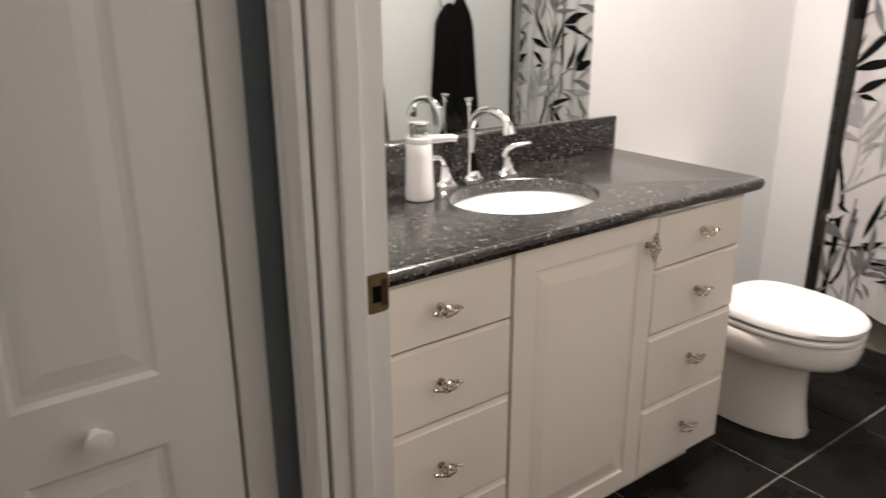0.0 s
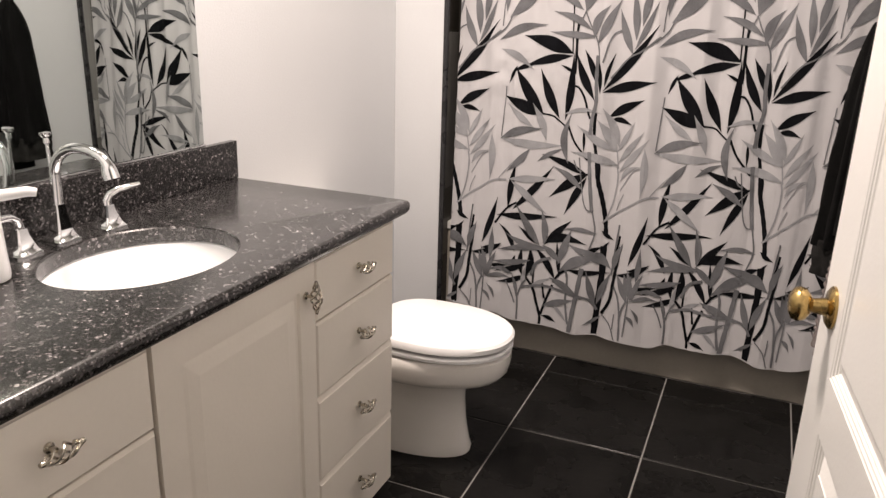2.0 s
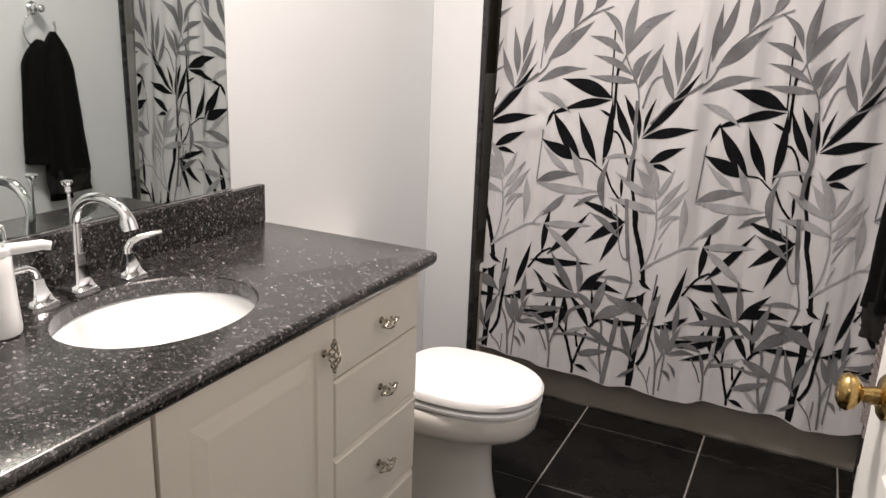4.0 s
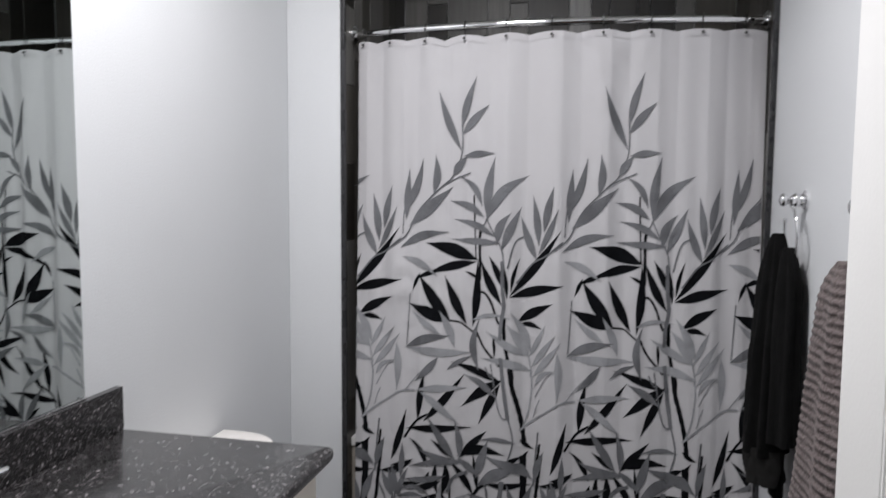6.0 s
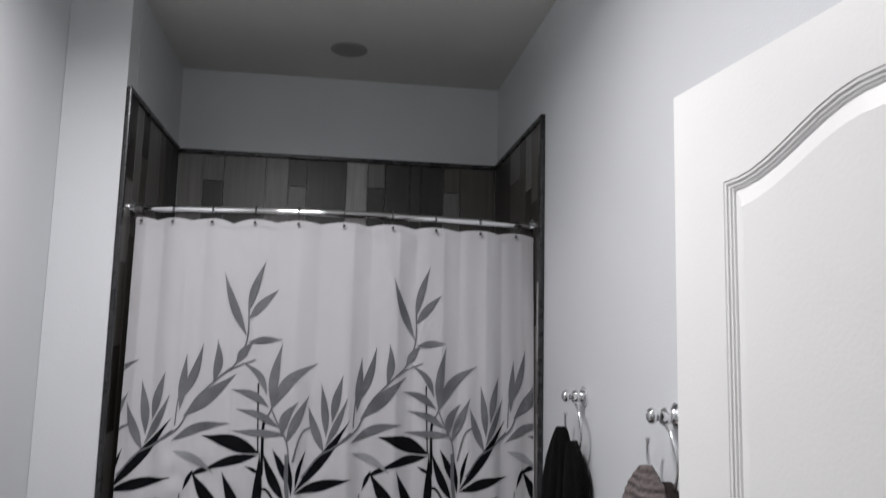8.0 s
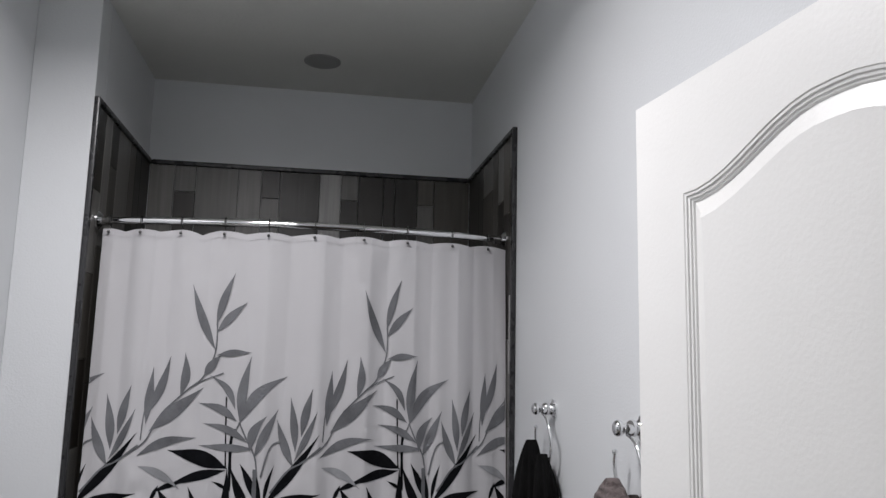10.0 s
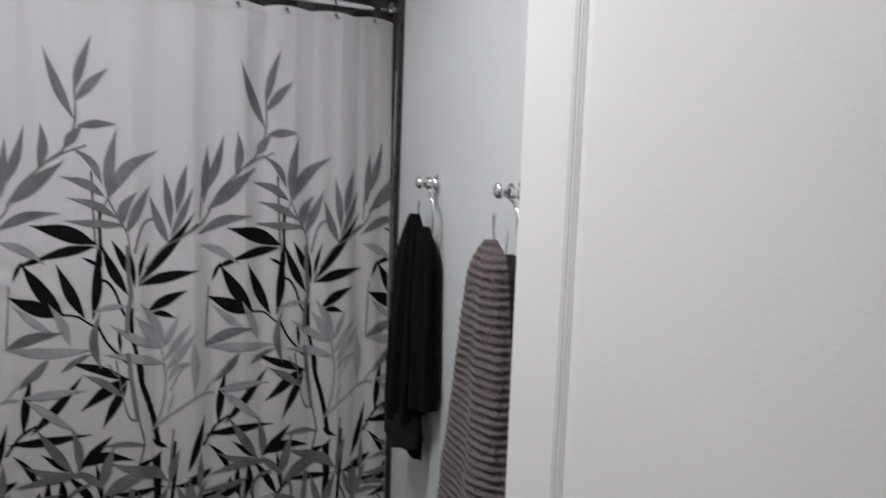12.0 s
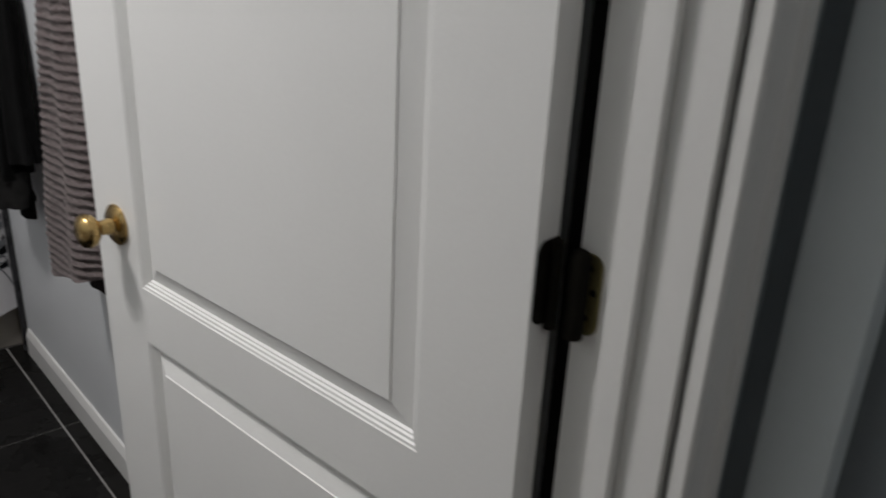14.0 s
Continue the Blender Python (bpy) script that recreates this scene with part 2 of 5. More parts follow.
def part(name, bm, mat, parent=None, label="", smooth=False):
    me = bpy.data.meshes.new(name)
    bmesh.ops.recalc_face_normals(bm, faces=bm.faces)
    if smooth:
        for f in bm.faces:
            f.smooth = True
        for e in bm.edges:
            if len(e.link_faces) == 2 and e.calc_face_angle(0) > 0.7:
                e.smooth = False
    bm.to_mesh(me)
    bm.free()
    me.materials.append(mat)
    ob = new(name, me)
    if parent:
        ob.parent = parent
    return tagged(ob, label)


def structure(name, bm, mat, label, category, smooth=False):
    return tagged(part(name, bm, mat, None, label, smooth), category=category, kind="structure")


def block(bm, x0, x1, y0, y1, z0, z1, bevel=0.0, seg=2):
    tmp = bmesh.new()
    bmesh.ops.create_cube(tmp, size=1)
    for v in tmp.verts:
        v.co = Vector(((x0 + x1) / 2 + v.co.x * (x1 - x0), (y0 + y1) / 2 + v.co.y * (y1 - y0), (z0 + z1) / 2 + v.co.z * (z1 - z0)))
    if bevel:
        bmesh.ops.bevel(tmp, geom=list(tmp.edges), offset=bevel, segments=seg, profile=0.6, affect="EDGES")
    me = bpy.data.meshes.new("tmp")
    tmp.to_mesh(me)
    tmp.free()
    bm.from_mesh(me)
    bpy.data.meshes.remove(me)
    return bm


def box(*args, **kw):
    return block(bmesh.new(), *args, **kw)


def loft(bm, loops, start=True, end=True, ring=True):
    rows = [[bm.verts.new(p) for p in loop] for loop in loops]
    n = len(rows[0])
    for a, b in zip(rows, rows[1:]):
        for i in range(n if ring else n - 1):
            j = (i + 1) % n
            bm.faces.new((a[i], a[j], b[j], b[i]))
    if start:
        bm.faces.new(list(reversed(rows[0])))
    if end:
        bm.faces.new(rows[-1])
    return bm


def circle(c, r, axis="z", n=20, ry=None):
    out = []
    for i in range(n):
        a = 2 * math.pi * i / n
        u, v = r * math.cos(a), (ry or r) * math.sin(a)
        out.append({"z": Vector((c[0] + u, c[1] + v, c[2])), "x": Vector((c[0], c[1] + u, c[2] + v)), "y": Vector((c[0] + u, c[1], c[2] + v))}[axis])
    return out


def turned(bm, c, profile, axis="z", n=20):
    """Solid of revolution; profile: (distance along the axis, radius)."""
    k = "xyz".index(axis)
    loops = []
    for d, r in profile:
        p = Vector(c)
        p[k] += d
        loops.append(circle(p, max(r, 0.0004), axis, n))
    return loft(bm, loops)


def tube(bm, pts, r, n=10, closed=False):
    pts = [Vector(p) for p in pts]
    loops, side = [], None
    for i, p in enumerate(pts):
        a = pts[i - 1] if (i or closed) else p
        b = pts[(i + 1) % len(pts)] if (i < len(pts) - 1 or closed) else p
        d = (b - a).normalized()
        if side is None:
            side = d.orthogonal().normalized()
        side = (side - d * side.dot(d)).normalized()
        up = d.cross(side)
        rad = r[i] if isinstance(r, (list, tuple)) else r
        loops.append([p + rad * (math.cos(2 * math.pi * j / n) * side + math.sin(2 * math.pi * j / n) * up) for j in range(n)])
    if closed:
        return loft(bm, loops + [loops[0]], False, False)
    return loft(bm, loops)


def outline_offset(pts, d):
    """Move a closed anticlockwise outline of 2D points inwards by d."""
    out = []
    for i, p in enumerate(pts):
        a, b = pts[i - 1], pts[(i + 1) % len(pts)]
        e1 = Vector((p[0] - a[0], p[1] - a[1])).normalized()
        e2 = Vector((b[0] - p[0], b[1] - p[1])).normalized()
        n1, n2 = Vector((-e1.y, e1.x)), Vector((-e2.y, e2.x))
        m = (n1 + n2).normalized()
        k = d / max(0.4, m.dot(n1))
        out.append((p[0] + m.x * k, p[1] + m.y * k))
    return out


def face_with_panels(bm, w, z0, z1, outlines, profile, front, inward=1):
    """A board face in the plane y = front, with moulded panels; profile: (inset, depth) steps."""
    edges = []

    def loop_edges(pts):
        vs = [bm.verts.new((x, front, z)) for x, z in pts]
        edges.extend(bm.edges.new((vs[i], vs[(i + 1) % len(vs)])) for i in range(len(vs)))
        return vs
    rim = loop_edges([(0, z0), (w, z0), (w, z1), (0, z1)])
    for pts in outlines:
        last = loop_edges(pts)
        for inset, depth in profile:
            cur = [bm.verts.new((x, front + inward * depth, z)) for x, z in outline_offset(pts, inset)]
            for i in range(len(cur)):
                j = (i + 1) % len(cur)
                bm.faces.new((last[i], last[j], cur[j], cur[i]))
            last = cur
        bm.faces.new(last)
    bmesh.ops.triangle_fill(bm, edges=edges, use_beauty=True)
    return rim


def panel_board(w, h, t, outlines, profile, z0=0.0):
    bm = bmesh.new()
    f = face_with_panels(bm, w, z0, z0 + h, outlines, profile, 0.0, 1 if t > 0 else -1)
    b = face_with_panels(bm, w, z0, z0 + h, outlines, profile, t, -1 if t > 0 else 1)
    for i in range(4):
        j = (i + 1) % 4
        bm.faces.new((f[i], f[j], b[j], b[i]))
    return bm


def rect(x0, x1, z0, z1):
    return [(x0, z0), (x1, z0), (x1, z1), (x0, z1)]


def arched(x0, x1, z0, z1, rise, n=18):
    top = []
    for i in range(n + 1):
        s = i / n
        k = 1 - abs(2 * s - 1)
        k = max(0.0, (k - 0.06) / 0.94)
        top.append((x1 + (x0 - x1) * s, z1 + rise * (0.5 - 0.5 * math.cos(math.pi * min(1, k * 1.05))) ** 1.0))
    return [(x0, z0), (x1, z0)] + top


MOULD = [(0.0015, 0.0015), (0.005, 0.002), (0.0065, 0.0045), (0.010, 0.005), (0.0115, 0.0075), (0.014, 0.008), (0.016, 0.011), (0.044, 0.0025), (0.045, 0.0008)]

# ---- large structure ----
W, JOG, JOGY, BACK = 1.636, 0.20, 1.945, 2.775      # east wall, jog, alcove front and back
LY0, LY1 = -0.485, -0.375                            # door wall by the latch jamb
RY0, RY1 = -0.425, -0.315                            # door wall by the hinge jamb
OX0, OX1 = 0.716, 1.609                              # clear opening
HX0, HX1, HY = 0.60, 1.73, -2.6                      # hall
DOORTOP = 1.99
structure("wall_west", box(-0.12, 0, LY1 - 0.11, JOGY + 0.12, 0, CEIL), WALL, "light blue-grey painted plaster wall behind the vanity", "wall")
structure("wall_jog", box(0, JOG, JOGY, JOGY + 0.12, 0, CEIL, bevel=0.004), WALL, "narrow light grey wall return beside the bath alcove", "wall")
alcove_west = structure("wall_alcove_west", box(JOG - 0.12, JOG, JOGY + 0.12, BACK + 0.12, 0, CEIL), WALL, "side wall of the bath alcove, painted above dark tile", "wall")
alcove_back = structure("wall_alcove_back", box(JOG, W, BACK, BACK + 0.12, 0, CEIL), WALL, "rear wall of the bath alcove, painted above dark tile", "wall")
alcove_east = structure("wall_east", box(W, W + 0.12, RY1, BACK + 0.12, 0, CEIL), WALL, "light blue-grey painted wall holding the towel rings", "wall")
structure("wall_south_latch", box(0, OX0 - 0.02, LY0, LY1, 0, CEIL), WALL, "painted wall beside the bathroom doorway", "wall")
structure("wall_south_hinge", box(OX1 + 0.02, W + 0.12, RY0, RY1, 0, CEIL), WALL, "short painted wall beside the door hinges", "wall")
structure("wall_south_header", box(OX0 - 0.02, OX1 + 0.02, -0.455, -0.345, DOORTOP + 0.03, CEIL), WALL, "painted wall over the bathroom doorway", "wall")
structure("ceiling", box(-0.12, W + 0.24, HY, BACK + 0.12, CEIL, CEIL + 0.1), CEILING, "flat matt white ceiling", "ceiling")
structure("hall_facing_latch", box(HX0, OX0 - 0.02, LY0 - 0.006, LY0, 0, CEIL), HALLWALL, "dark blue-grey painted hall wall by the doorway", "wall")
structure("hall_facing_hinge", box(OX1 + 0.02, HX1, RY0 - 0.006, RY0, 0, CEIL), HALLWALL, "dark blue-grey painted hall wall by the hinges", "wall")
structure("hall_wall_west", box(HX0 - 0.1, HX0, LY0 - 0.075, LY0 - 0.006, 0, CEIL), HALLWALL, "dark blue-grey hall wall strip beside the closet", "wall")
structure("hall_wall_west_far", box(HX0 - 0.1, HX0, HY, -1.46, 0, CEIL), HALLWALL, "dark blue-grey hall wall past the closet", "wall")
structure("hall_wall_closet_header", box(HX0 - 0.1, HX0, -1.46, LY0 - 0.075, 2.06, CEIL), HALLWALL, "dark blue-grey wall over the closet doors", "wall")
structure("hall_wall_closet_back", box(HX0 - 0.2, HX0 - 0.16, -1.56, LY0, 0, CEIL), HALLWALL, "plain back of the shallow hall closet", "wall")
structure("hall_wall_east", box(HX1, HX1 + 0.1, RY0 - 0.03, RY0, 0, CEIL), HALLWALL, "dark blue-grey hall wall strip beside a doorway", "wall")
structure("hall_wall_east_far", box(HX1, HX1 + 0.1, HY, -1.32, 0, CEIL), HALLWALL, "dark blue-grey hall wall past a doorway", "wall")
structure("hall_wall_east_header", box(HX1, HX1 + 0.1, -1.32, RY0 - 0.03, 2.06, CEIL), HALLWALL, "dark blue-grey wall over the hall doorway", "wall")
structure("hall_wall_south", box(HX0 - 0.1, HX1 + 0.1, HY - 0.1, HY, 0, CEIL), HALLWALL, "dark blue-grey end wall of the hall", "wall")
structure("hall_floor", box(HX0 - 0.2, HX1 + 0.3, HY, -0.43, -0.08, -0.002), material("hall_boards", (0.16, 0.10, 0.06), 0.4, spread=0.25, scale=8, grain=70, bump=0.0004), "brown wooden hall floor", "floor")
floor = structure("floor", box(-0.1, W + 0.1, -0.43, BACK, -0.08, -0.004), GROUT, "black slate tile floor with pale grout lines", "floor")


# ---- doorway ----
def side_profile(bm, steps, z0, z1):
    """Upright moulding from a plan outline."""
    return loft(bm, [[Vector((x, y, z0)) for x, y in steps], [Vector((x, y, z1)) for x, y in steps]])


def casing_plan(x, y, s, width=0.066, depth=0.018):
    """Plan of a stepped casing that runs from x towards s, proud of the wall face y towards -y."""
    return [(x, y), (x, y - depth * 0.75), (x + s * 0.004, y - depth * 0.9), (x + s * 0.018, y - depth * 0.9), (x + s * 0.022, y - depth * 0.6),
            (x + s * 0.044, y - depth * 0.75), (x + s * 0.048, y - depth), (x + s * (width - 0.004), y - depth), (x + s * width, y - depth * 0.6), (x + s * width, y)]


frame_left = thing("door_frame", "white painted door jamb and casing of the bathroom doorway", "door frame", kind="structure")
part("latch_jamb", side_profile(bmesh.new(), [(OX0, LY0), (OX0, LY1), (OX0 - 0.02, LY1), (OX0 - 0.02, LY0)], 0, DOORTOP), TRIM, frame_left)
part("latch_stop", box(OX0, OX0 + 0.012, LY0 + 0.032, LY0 + 0.066, 0, DOORTOP, bevel=0.003), TRIM, frame_left)
part("latch_casing", side_profile(bmesh.new(), casing_plan(OX0 - 0.007, LY0 - 0.006, -1), 0, DOORTOP + 0.07), TRIM, frame_left)
part("hinge_jamb", side_profile(bmesh.new(), [(OX1, RY0), (OX1, RY1), (OX1 + 0.02, RY1), (OX1 + 0.02, RY0)], 0, DOORTOP), TRIM, frame_left)
part("hinge_stop", box(OX1 - 0.012, OX1, RY0 + 0.042, RY0 + 0.069, 0, DOORTOP, bevel=0.002), TRIM, frame_left)
part("hinge_casing", side_profile(bmesh.new(), casing_plan(OX1 + 0.007, RY0 - 0.006, 1), 0, DOORTOP + 0.07), TRIM, frame_left)
# Added black strip that paints the dark of the gap behind the door edge.
part("hinge_gap_shade", box(OX1 - 0.0012, W - 0.001, RY1 + 0.0005, RY1 + 0.015, 0, DOORTOP), SHADOWBLACK, frame_left, "black strip that paints the shade in the hinge gap")
part("head_jamb", box(OX0 - 0.02, OX1 + 0.02, -0.46, -0.34, DOORTOP, DOORTOP + 0.03), TRIM, frame_left)
rounded = bmesh.new()
ya, yb, za, zb, r = LY0 + 0.069, LY1 - 0.002, 0.878, 0.940, 0.007
plan = []
for cy, cz, t0 in ((yb - r, zb - r, 0), (ya + r, zb - r, 1), (ya + r, za + r, 2), (yb - r, za + r, 3)):
    plan += [(cy + r * math.cos(math.pi / 2 * (t0 + i / 5)), cz + r * math.sin(math.pi / 2 * (t0 + i / 5))) for i in range(6)]
loft(rounded, [[Vector((x, y, z)) for y, z in plan] for x in (OX0, OX0 + 0.0025)])
strike = part("strike_plate", rounded, STRIKEBRASS, frame_left, "tarnished brass strike plate")
# Reddish colour on the lip stands in for a reflection.
part("strike_lip", box(OX0 + 0.0022, OX0 + 0.0036, LY1 - 0.016, LY1 - 0.004, 0.888, 0.930, bevel=0.0008), material("red_reflection_brass", (0.050, 0.016, 0.011), 0.4, 0.6, spread=0.3, scale=40, grain=200), strike)
# Raised black block paints the dark inside of the latch hole.
part("latch_hole_shade", box(OX0 + 0.001, OX0 + 0.0032, LY0 + 0.079, LY1 - 0.014, 0.895, 0.921), SHADOWBLACK, strike)

# the bathroom door, ajar towards the towel wall
HINGE, DOORW, DOORANG = (1.562, -0.302), 0.859, 95.97
door = thing("bathroom_door", "white two-panel moulded door with arched top, standing open", "door", at=(HINGE[0], HINGE[1], 0.012))
door.rotation_euler = (0, 0, radians(DOORANG))
# local x runs from the hinge to the latch; the room face looks along local +y
PX0, PX1 = 0.129, 0.725
leafbm = panel_board(DOORW, 1.961, -0.035, [arched(PX0, PX1, 0.808, 1.789, 0.072), rect(PX0, PX1, 0.195, 0.714)], MOULD)
part("door_leaf", leafbm, DOORPAINT, door)
knob = bmesh.new()
turned(knob, (DOORW - 0.074, 0, 0.898), [(0.0, 0.033), (0.004, 0.033), (0.009, 0.027), (0.011, 0.014), (0.030, 0.011), (0.034, 0.017), (0.040, 0.025), (0.050, 0.0275), (0.058, 0.024), (0.063, 0.014), (0.064, 0.002)], "y", 24)
part("door_knob", knob, BRASS, door, "aged brass round door knob", True)
edge = box(DOORW, DOORW + 0.002, -0.030, -0.005, 0.868, 0.928)
part("latch_plate", edge, BRASS, door, "brass latch plate")
for k, zc in enumerate((0.25, 1.045, 1.80)):
    h = bmesh.new()
    r, za, zb = 0.011, zc - 0.038, zc + 0.042
    plan = [(-0.034, za), (-0.034, zb)]
    plan += [(-0.004 - r + r * math.sin(a), zb - r + r * math.cos(a)) for a in [math.pi / 2 * i / 6 for i in range(7)]]
    plan += [(-0.004 - r + r * math.cos(a), za + r - r * math.sin(a)) for a in [math.pi / 2 * i / 6 for i in range(7)]]
    loft(h, [[Vector((x, y, z)) for y, z in plan] for x in (0, -0.0025)])
    turned(h, (-0.008, -0.022, zc - 0.038), [(-0.006, 0.002), (-0.004, 0.006), (0, 0.006), (0.076, 0.006), (0.080, 0.006), (0.083, 0.002)], "z", 12)
    part("hinge", h, SHADED_BRASS, door, "tarnished brass butt hinge, coloured black for shade", True)
    rounded = bmesh.new()
    ya, yb, za, zb, r = RY1 - 0.027, RY1, zc - 0.035, zc + 0.043, 0.012
    plan = [(yb, za), (yb, zb)]
    plan += [(ya + r - r * math.sin(a), zb - r + r * math.cos(a)) for a in [math.pi / 2 * i / 6 for i in range(7)]]
    plan += [(ya + r - r * math.cos(a), za + r - r * math.sin(a)) for a in [math.pi / 2 * i / 6 for i in range(7)]]
    loft(rounded, [[Vector((x, y, z)) for y, z in plan] for x in (OX1, OX1 - 0.0025)])
    # Extra black knuckle, placed to cover the leaf's shaded half from the camera.
    part("hinge_shade_knuckle", turned(bmesh.new(), (OX1 - 0.0125, RY1 - 0.010, zc - 0.034), [(-0.004, 0.003), (-0.002, 0.0095), (0.075, 0.0095), (0.080, 0.007), (0.083, 0.003)], "z", 14), SHADED_BRASS, frame_left, "added black knuckle that paints the hinge's shaded half", True)
    plate = part("hinge_leaf", rounded, OLIVEBRASS, frame_left, "tarnished brass hinge leaf")
    for dy, dz in ((0.002, 0.018), (-0.004, -0.004), (0.002, -0.030)):
        part("screw", turned(bmesh.new(), (OX1 - 0.0025, RY1 - 0.016 + dy, zc + 0.012 + dz), [(0, 0.0035), (-0.001, 0.003), (-0.0012, 0.001)], "x", 10), SHADOWBLACK, plate)

# hall closet and hall door, at the edges of the view
closet = thing("bifold_door", "white panelled bifold closet door with a round knob", "closet door", at=(HX0 + 0.012, -0.591, 0.015))
closet.rotation_euler = (0, 0, radians(-90))
RAISED = [(0.008, 0.005), (0.018, 0.006), (0.045, 0.002)]
for off in (0.0, 0.405):
    bm = panel_board(0.40, 2.02, -0.03, [rect(0.105, 0.295, 0.81, 1.88), rect(0.105, 0.295, 0.12, 0.700)], RAISED)
    bmesh.ops.translate(bm, vec=(off, 0, 0), verts=bm.verts)
    leaf_ob = part("closet_leaf", bm, DOORPAINT, closet)
knob = bmesh.new()
turned(knob, (0.20, 0, 0.748), [(0, 0.010), (0.012, 0.009), (0.016, 0.014), (0.024, 0.019), (0.031, 0.017), (0.035, 0.006)], "y", 20)
part("knob", knob, PLASTIC, closet, "round white knob", True)
cc = bmesh.new()
block(cc, HX0 - 0.10, HX0 + 0.014, LY0 - 0.099, LY0 - 0.050, 0, 2.05, bevel=0.004)
structure("closet_casing", cc, TRIM, "white painted closet door casing", "trim")
structure("closet_casing_head", box(HX0 - 0.02, HX0 + 0.014, -1.46, LY0 - 0.099, 2.045, 2.11, bevel=0.004), TRIM, "white painted casing over the closet", "trim")
structure("hall_door_casing", box(HX1 - 0.016, HX1 + 0.02, RY0 - 0.100, RY0 - 0.033, 0, 2.1, bevel=0.004), SHADED_TRIM, "white casing of a hall doorway, coloured grey for shade", "trim")
hall_door = thing("hall_door", "closed plain door recessed in the hall wall, coloured dark for shade", "door", at=(HX1 + 0.05, -1.31, 0.01))
# Dark wall paint on this leaf stands in for the unlit recess.
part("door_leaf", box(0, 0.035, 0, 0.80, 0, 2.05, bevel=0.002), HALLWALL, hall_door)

# baseboards
base = bmesh.new()
loft(base, [[Vector((W, y, 0)), Vector((W - 0.013, y, 0)), Vector((W - 0.013, y, 0.070)), Vector((W - 0.009, y, 0.082)), Vector((W - 0.005, y, 0.092)), Vector((W, y, 0.094))] for y in (RY1, 1.925)])
structure("baseboard_east", base, TRIM, "white moulded baseboard along the towel wall", "baseboard")
base = bmesh.new()
loft(base, [[Vector((0, y, 0)), Vector((0.013, y, 0)), Vector((0.013, y, 0.070)), Vector((0.005, y, 0.092)), Vector((0, y, 0.094))] for y in (0.88, JOGY)])
structure("baseboard_west", base, TRIM, "white moulded baseboard behind the toilet", "baseboard")

# ---- bath alcove ----
tub = thing("bathtub", "built-in bathtub with a taupe grey apron", "bathtub", at=(0, 0, 0))
part("apron", box(JOG + 0.01, W - 0.005, 2.018, 2.06, 0, 0.47, bevel=0.006), TUBFRONT, tub, "taupe grey tub front")
shell = bmesh.new()
rim_out = [Vector((x, y, 0.50)) for x, y in ((JOG + 0.012, 2.012), (W - 0.006, 2.012), (W - 0.006, BACK - 0.012), (JOG + 0.012, BACK - 0.012))]
rim_low = [Vector((p.x, p.y, 0.47)) for p in rim_out]
c = Vector((0.92, 2.385, 0.50))
ins = [c + (p - c) * 0.86 for p in rim_out]
deep = [Vector((c.x + (p.x - c.x) * 0.74, c.y + (p.y - c.y) * 0.70, 0.12)) for p in rim_out]
loft(shell, [rim_low, rim_out, ins, deep], start=False)
part("basin", shell, TUBWHITE, tub, "white enamel tub")

TILETOP = 2.362
trim = bmesh.new()
for x0, x1, y0, y1, z0, z1 in ((JOG, JOG + 0.018, JOGY - 0.004, JOGY + 0.016, 0, TILETOP + 0.02), (W - 0.018, W, JOGY - 0.004, JOGY + 0.016, 0, TILETOP + 0.02),
                               (JOG, JOG + 0.018, JOGY + 0.016, BACK, TILETOP, TILETOP + 0.02), (W - 0.018, W, JOGY + 0.016, BACK, TILETOP, TILETOP + 0.02),
                               (JOG + 0.018, W - 0.018, BACK - 0.018, BACK, TILETOP, TILETOP + 0.02)):
    block(trim, x0, x1, y0, y1, z0, z1, bevel=0.005)
structure("alcove_tile_trim", trim, PENCIL, "dark glazed pencil trim edging the alcove tile", "trim")
structure("alcove_downlight_plate", turned(bmesh.new(), (0.93, 2.405, CEIL), [(0, 0.075), (-0.004, 0.075), (-0.008, 0.066), (-0.008, 0.055), (-0.002, 0.05)], "z", 32), LAMPTRIM, "unlit recessed ceiling downlight over the bath", "downlight", True)
structure("alcove_downlight_can", turned(bmesh.new(), (0.93, 2.405, CEIL), [(-0.0085, 0.054), (-0.009, 0.050)], "z", 32), LAMPTRIM, "dark unlit bulb recess of the downlight", "downlight")

light = thing("ceiling_downlight", "round recessed ceiling downlight, switched on", "downlight", at=(0.58, 0.74, CEIL))
part("trim_ring", turned(bmesh.new(), (0, 0, 0), [(0, 0.232), (-0.004, 0.232), (-0.009, 0.220), (-0.009, 0.210), (-0.001, 0.208)], "z", 32), TRIM, light, "", True)
part("lens", turned(bmesh.new(), (0, 0, 0), [(-0.0012, 0.207), (-0.003, 0.206)], "z", 32), GLOW, light, "glowing frosted lens")
# Made-up fixture around the added hall lamp, out of view.
hall_light = thing("hall_fill_fixture", "small flush hall ceiling light with glass bowl, unseen and added", "ceiling light", at=(0.78, -2.2, CEIL))
part("base_plate", turned(bmesh.new(), (0, 0, 0), [(0, 0.10), (-0.02, 0.10), (-0.025, 0.09)], "z", 28), CHROME, hall_light, "", True)
part("shade", turned(bmesh.new(), (0, 0, 0), [(-0.0255, 0.085), (-0.045, 0.08), (-0.065, 0.06), (-0.078, 0.03), (-0.081, 0.002)], "z", 28), GLOW, hall_light, "glowing white glass bowl", True)

# ---- shower rod, rings, curtain ----
RODZ, CX0, CX1, CTOP, CBOT = 1.985, 0.238, 1.622, 1.955, 0.155


def rod_y(x):
    s = (x - 0.92) / 0.71
    return 2.055 - 0.10 * (1 - s * s)


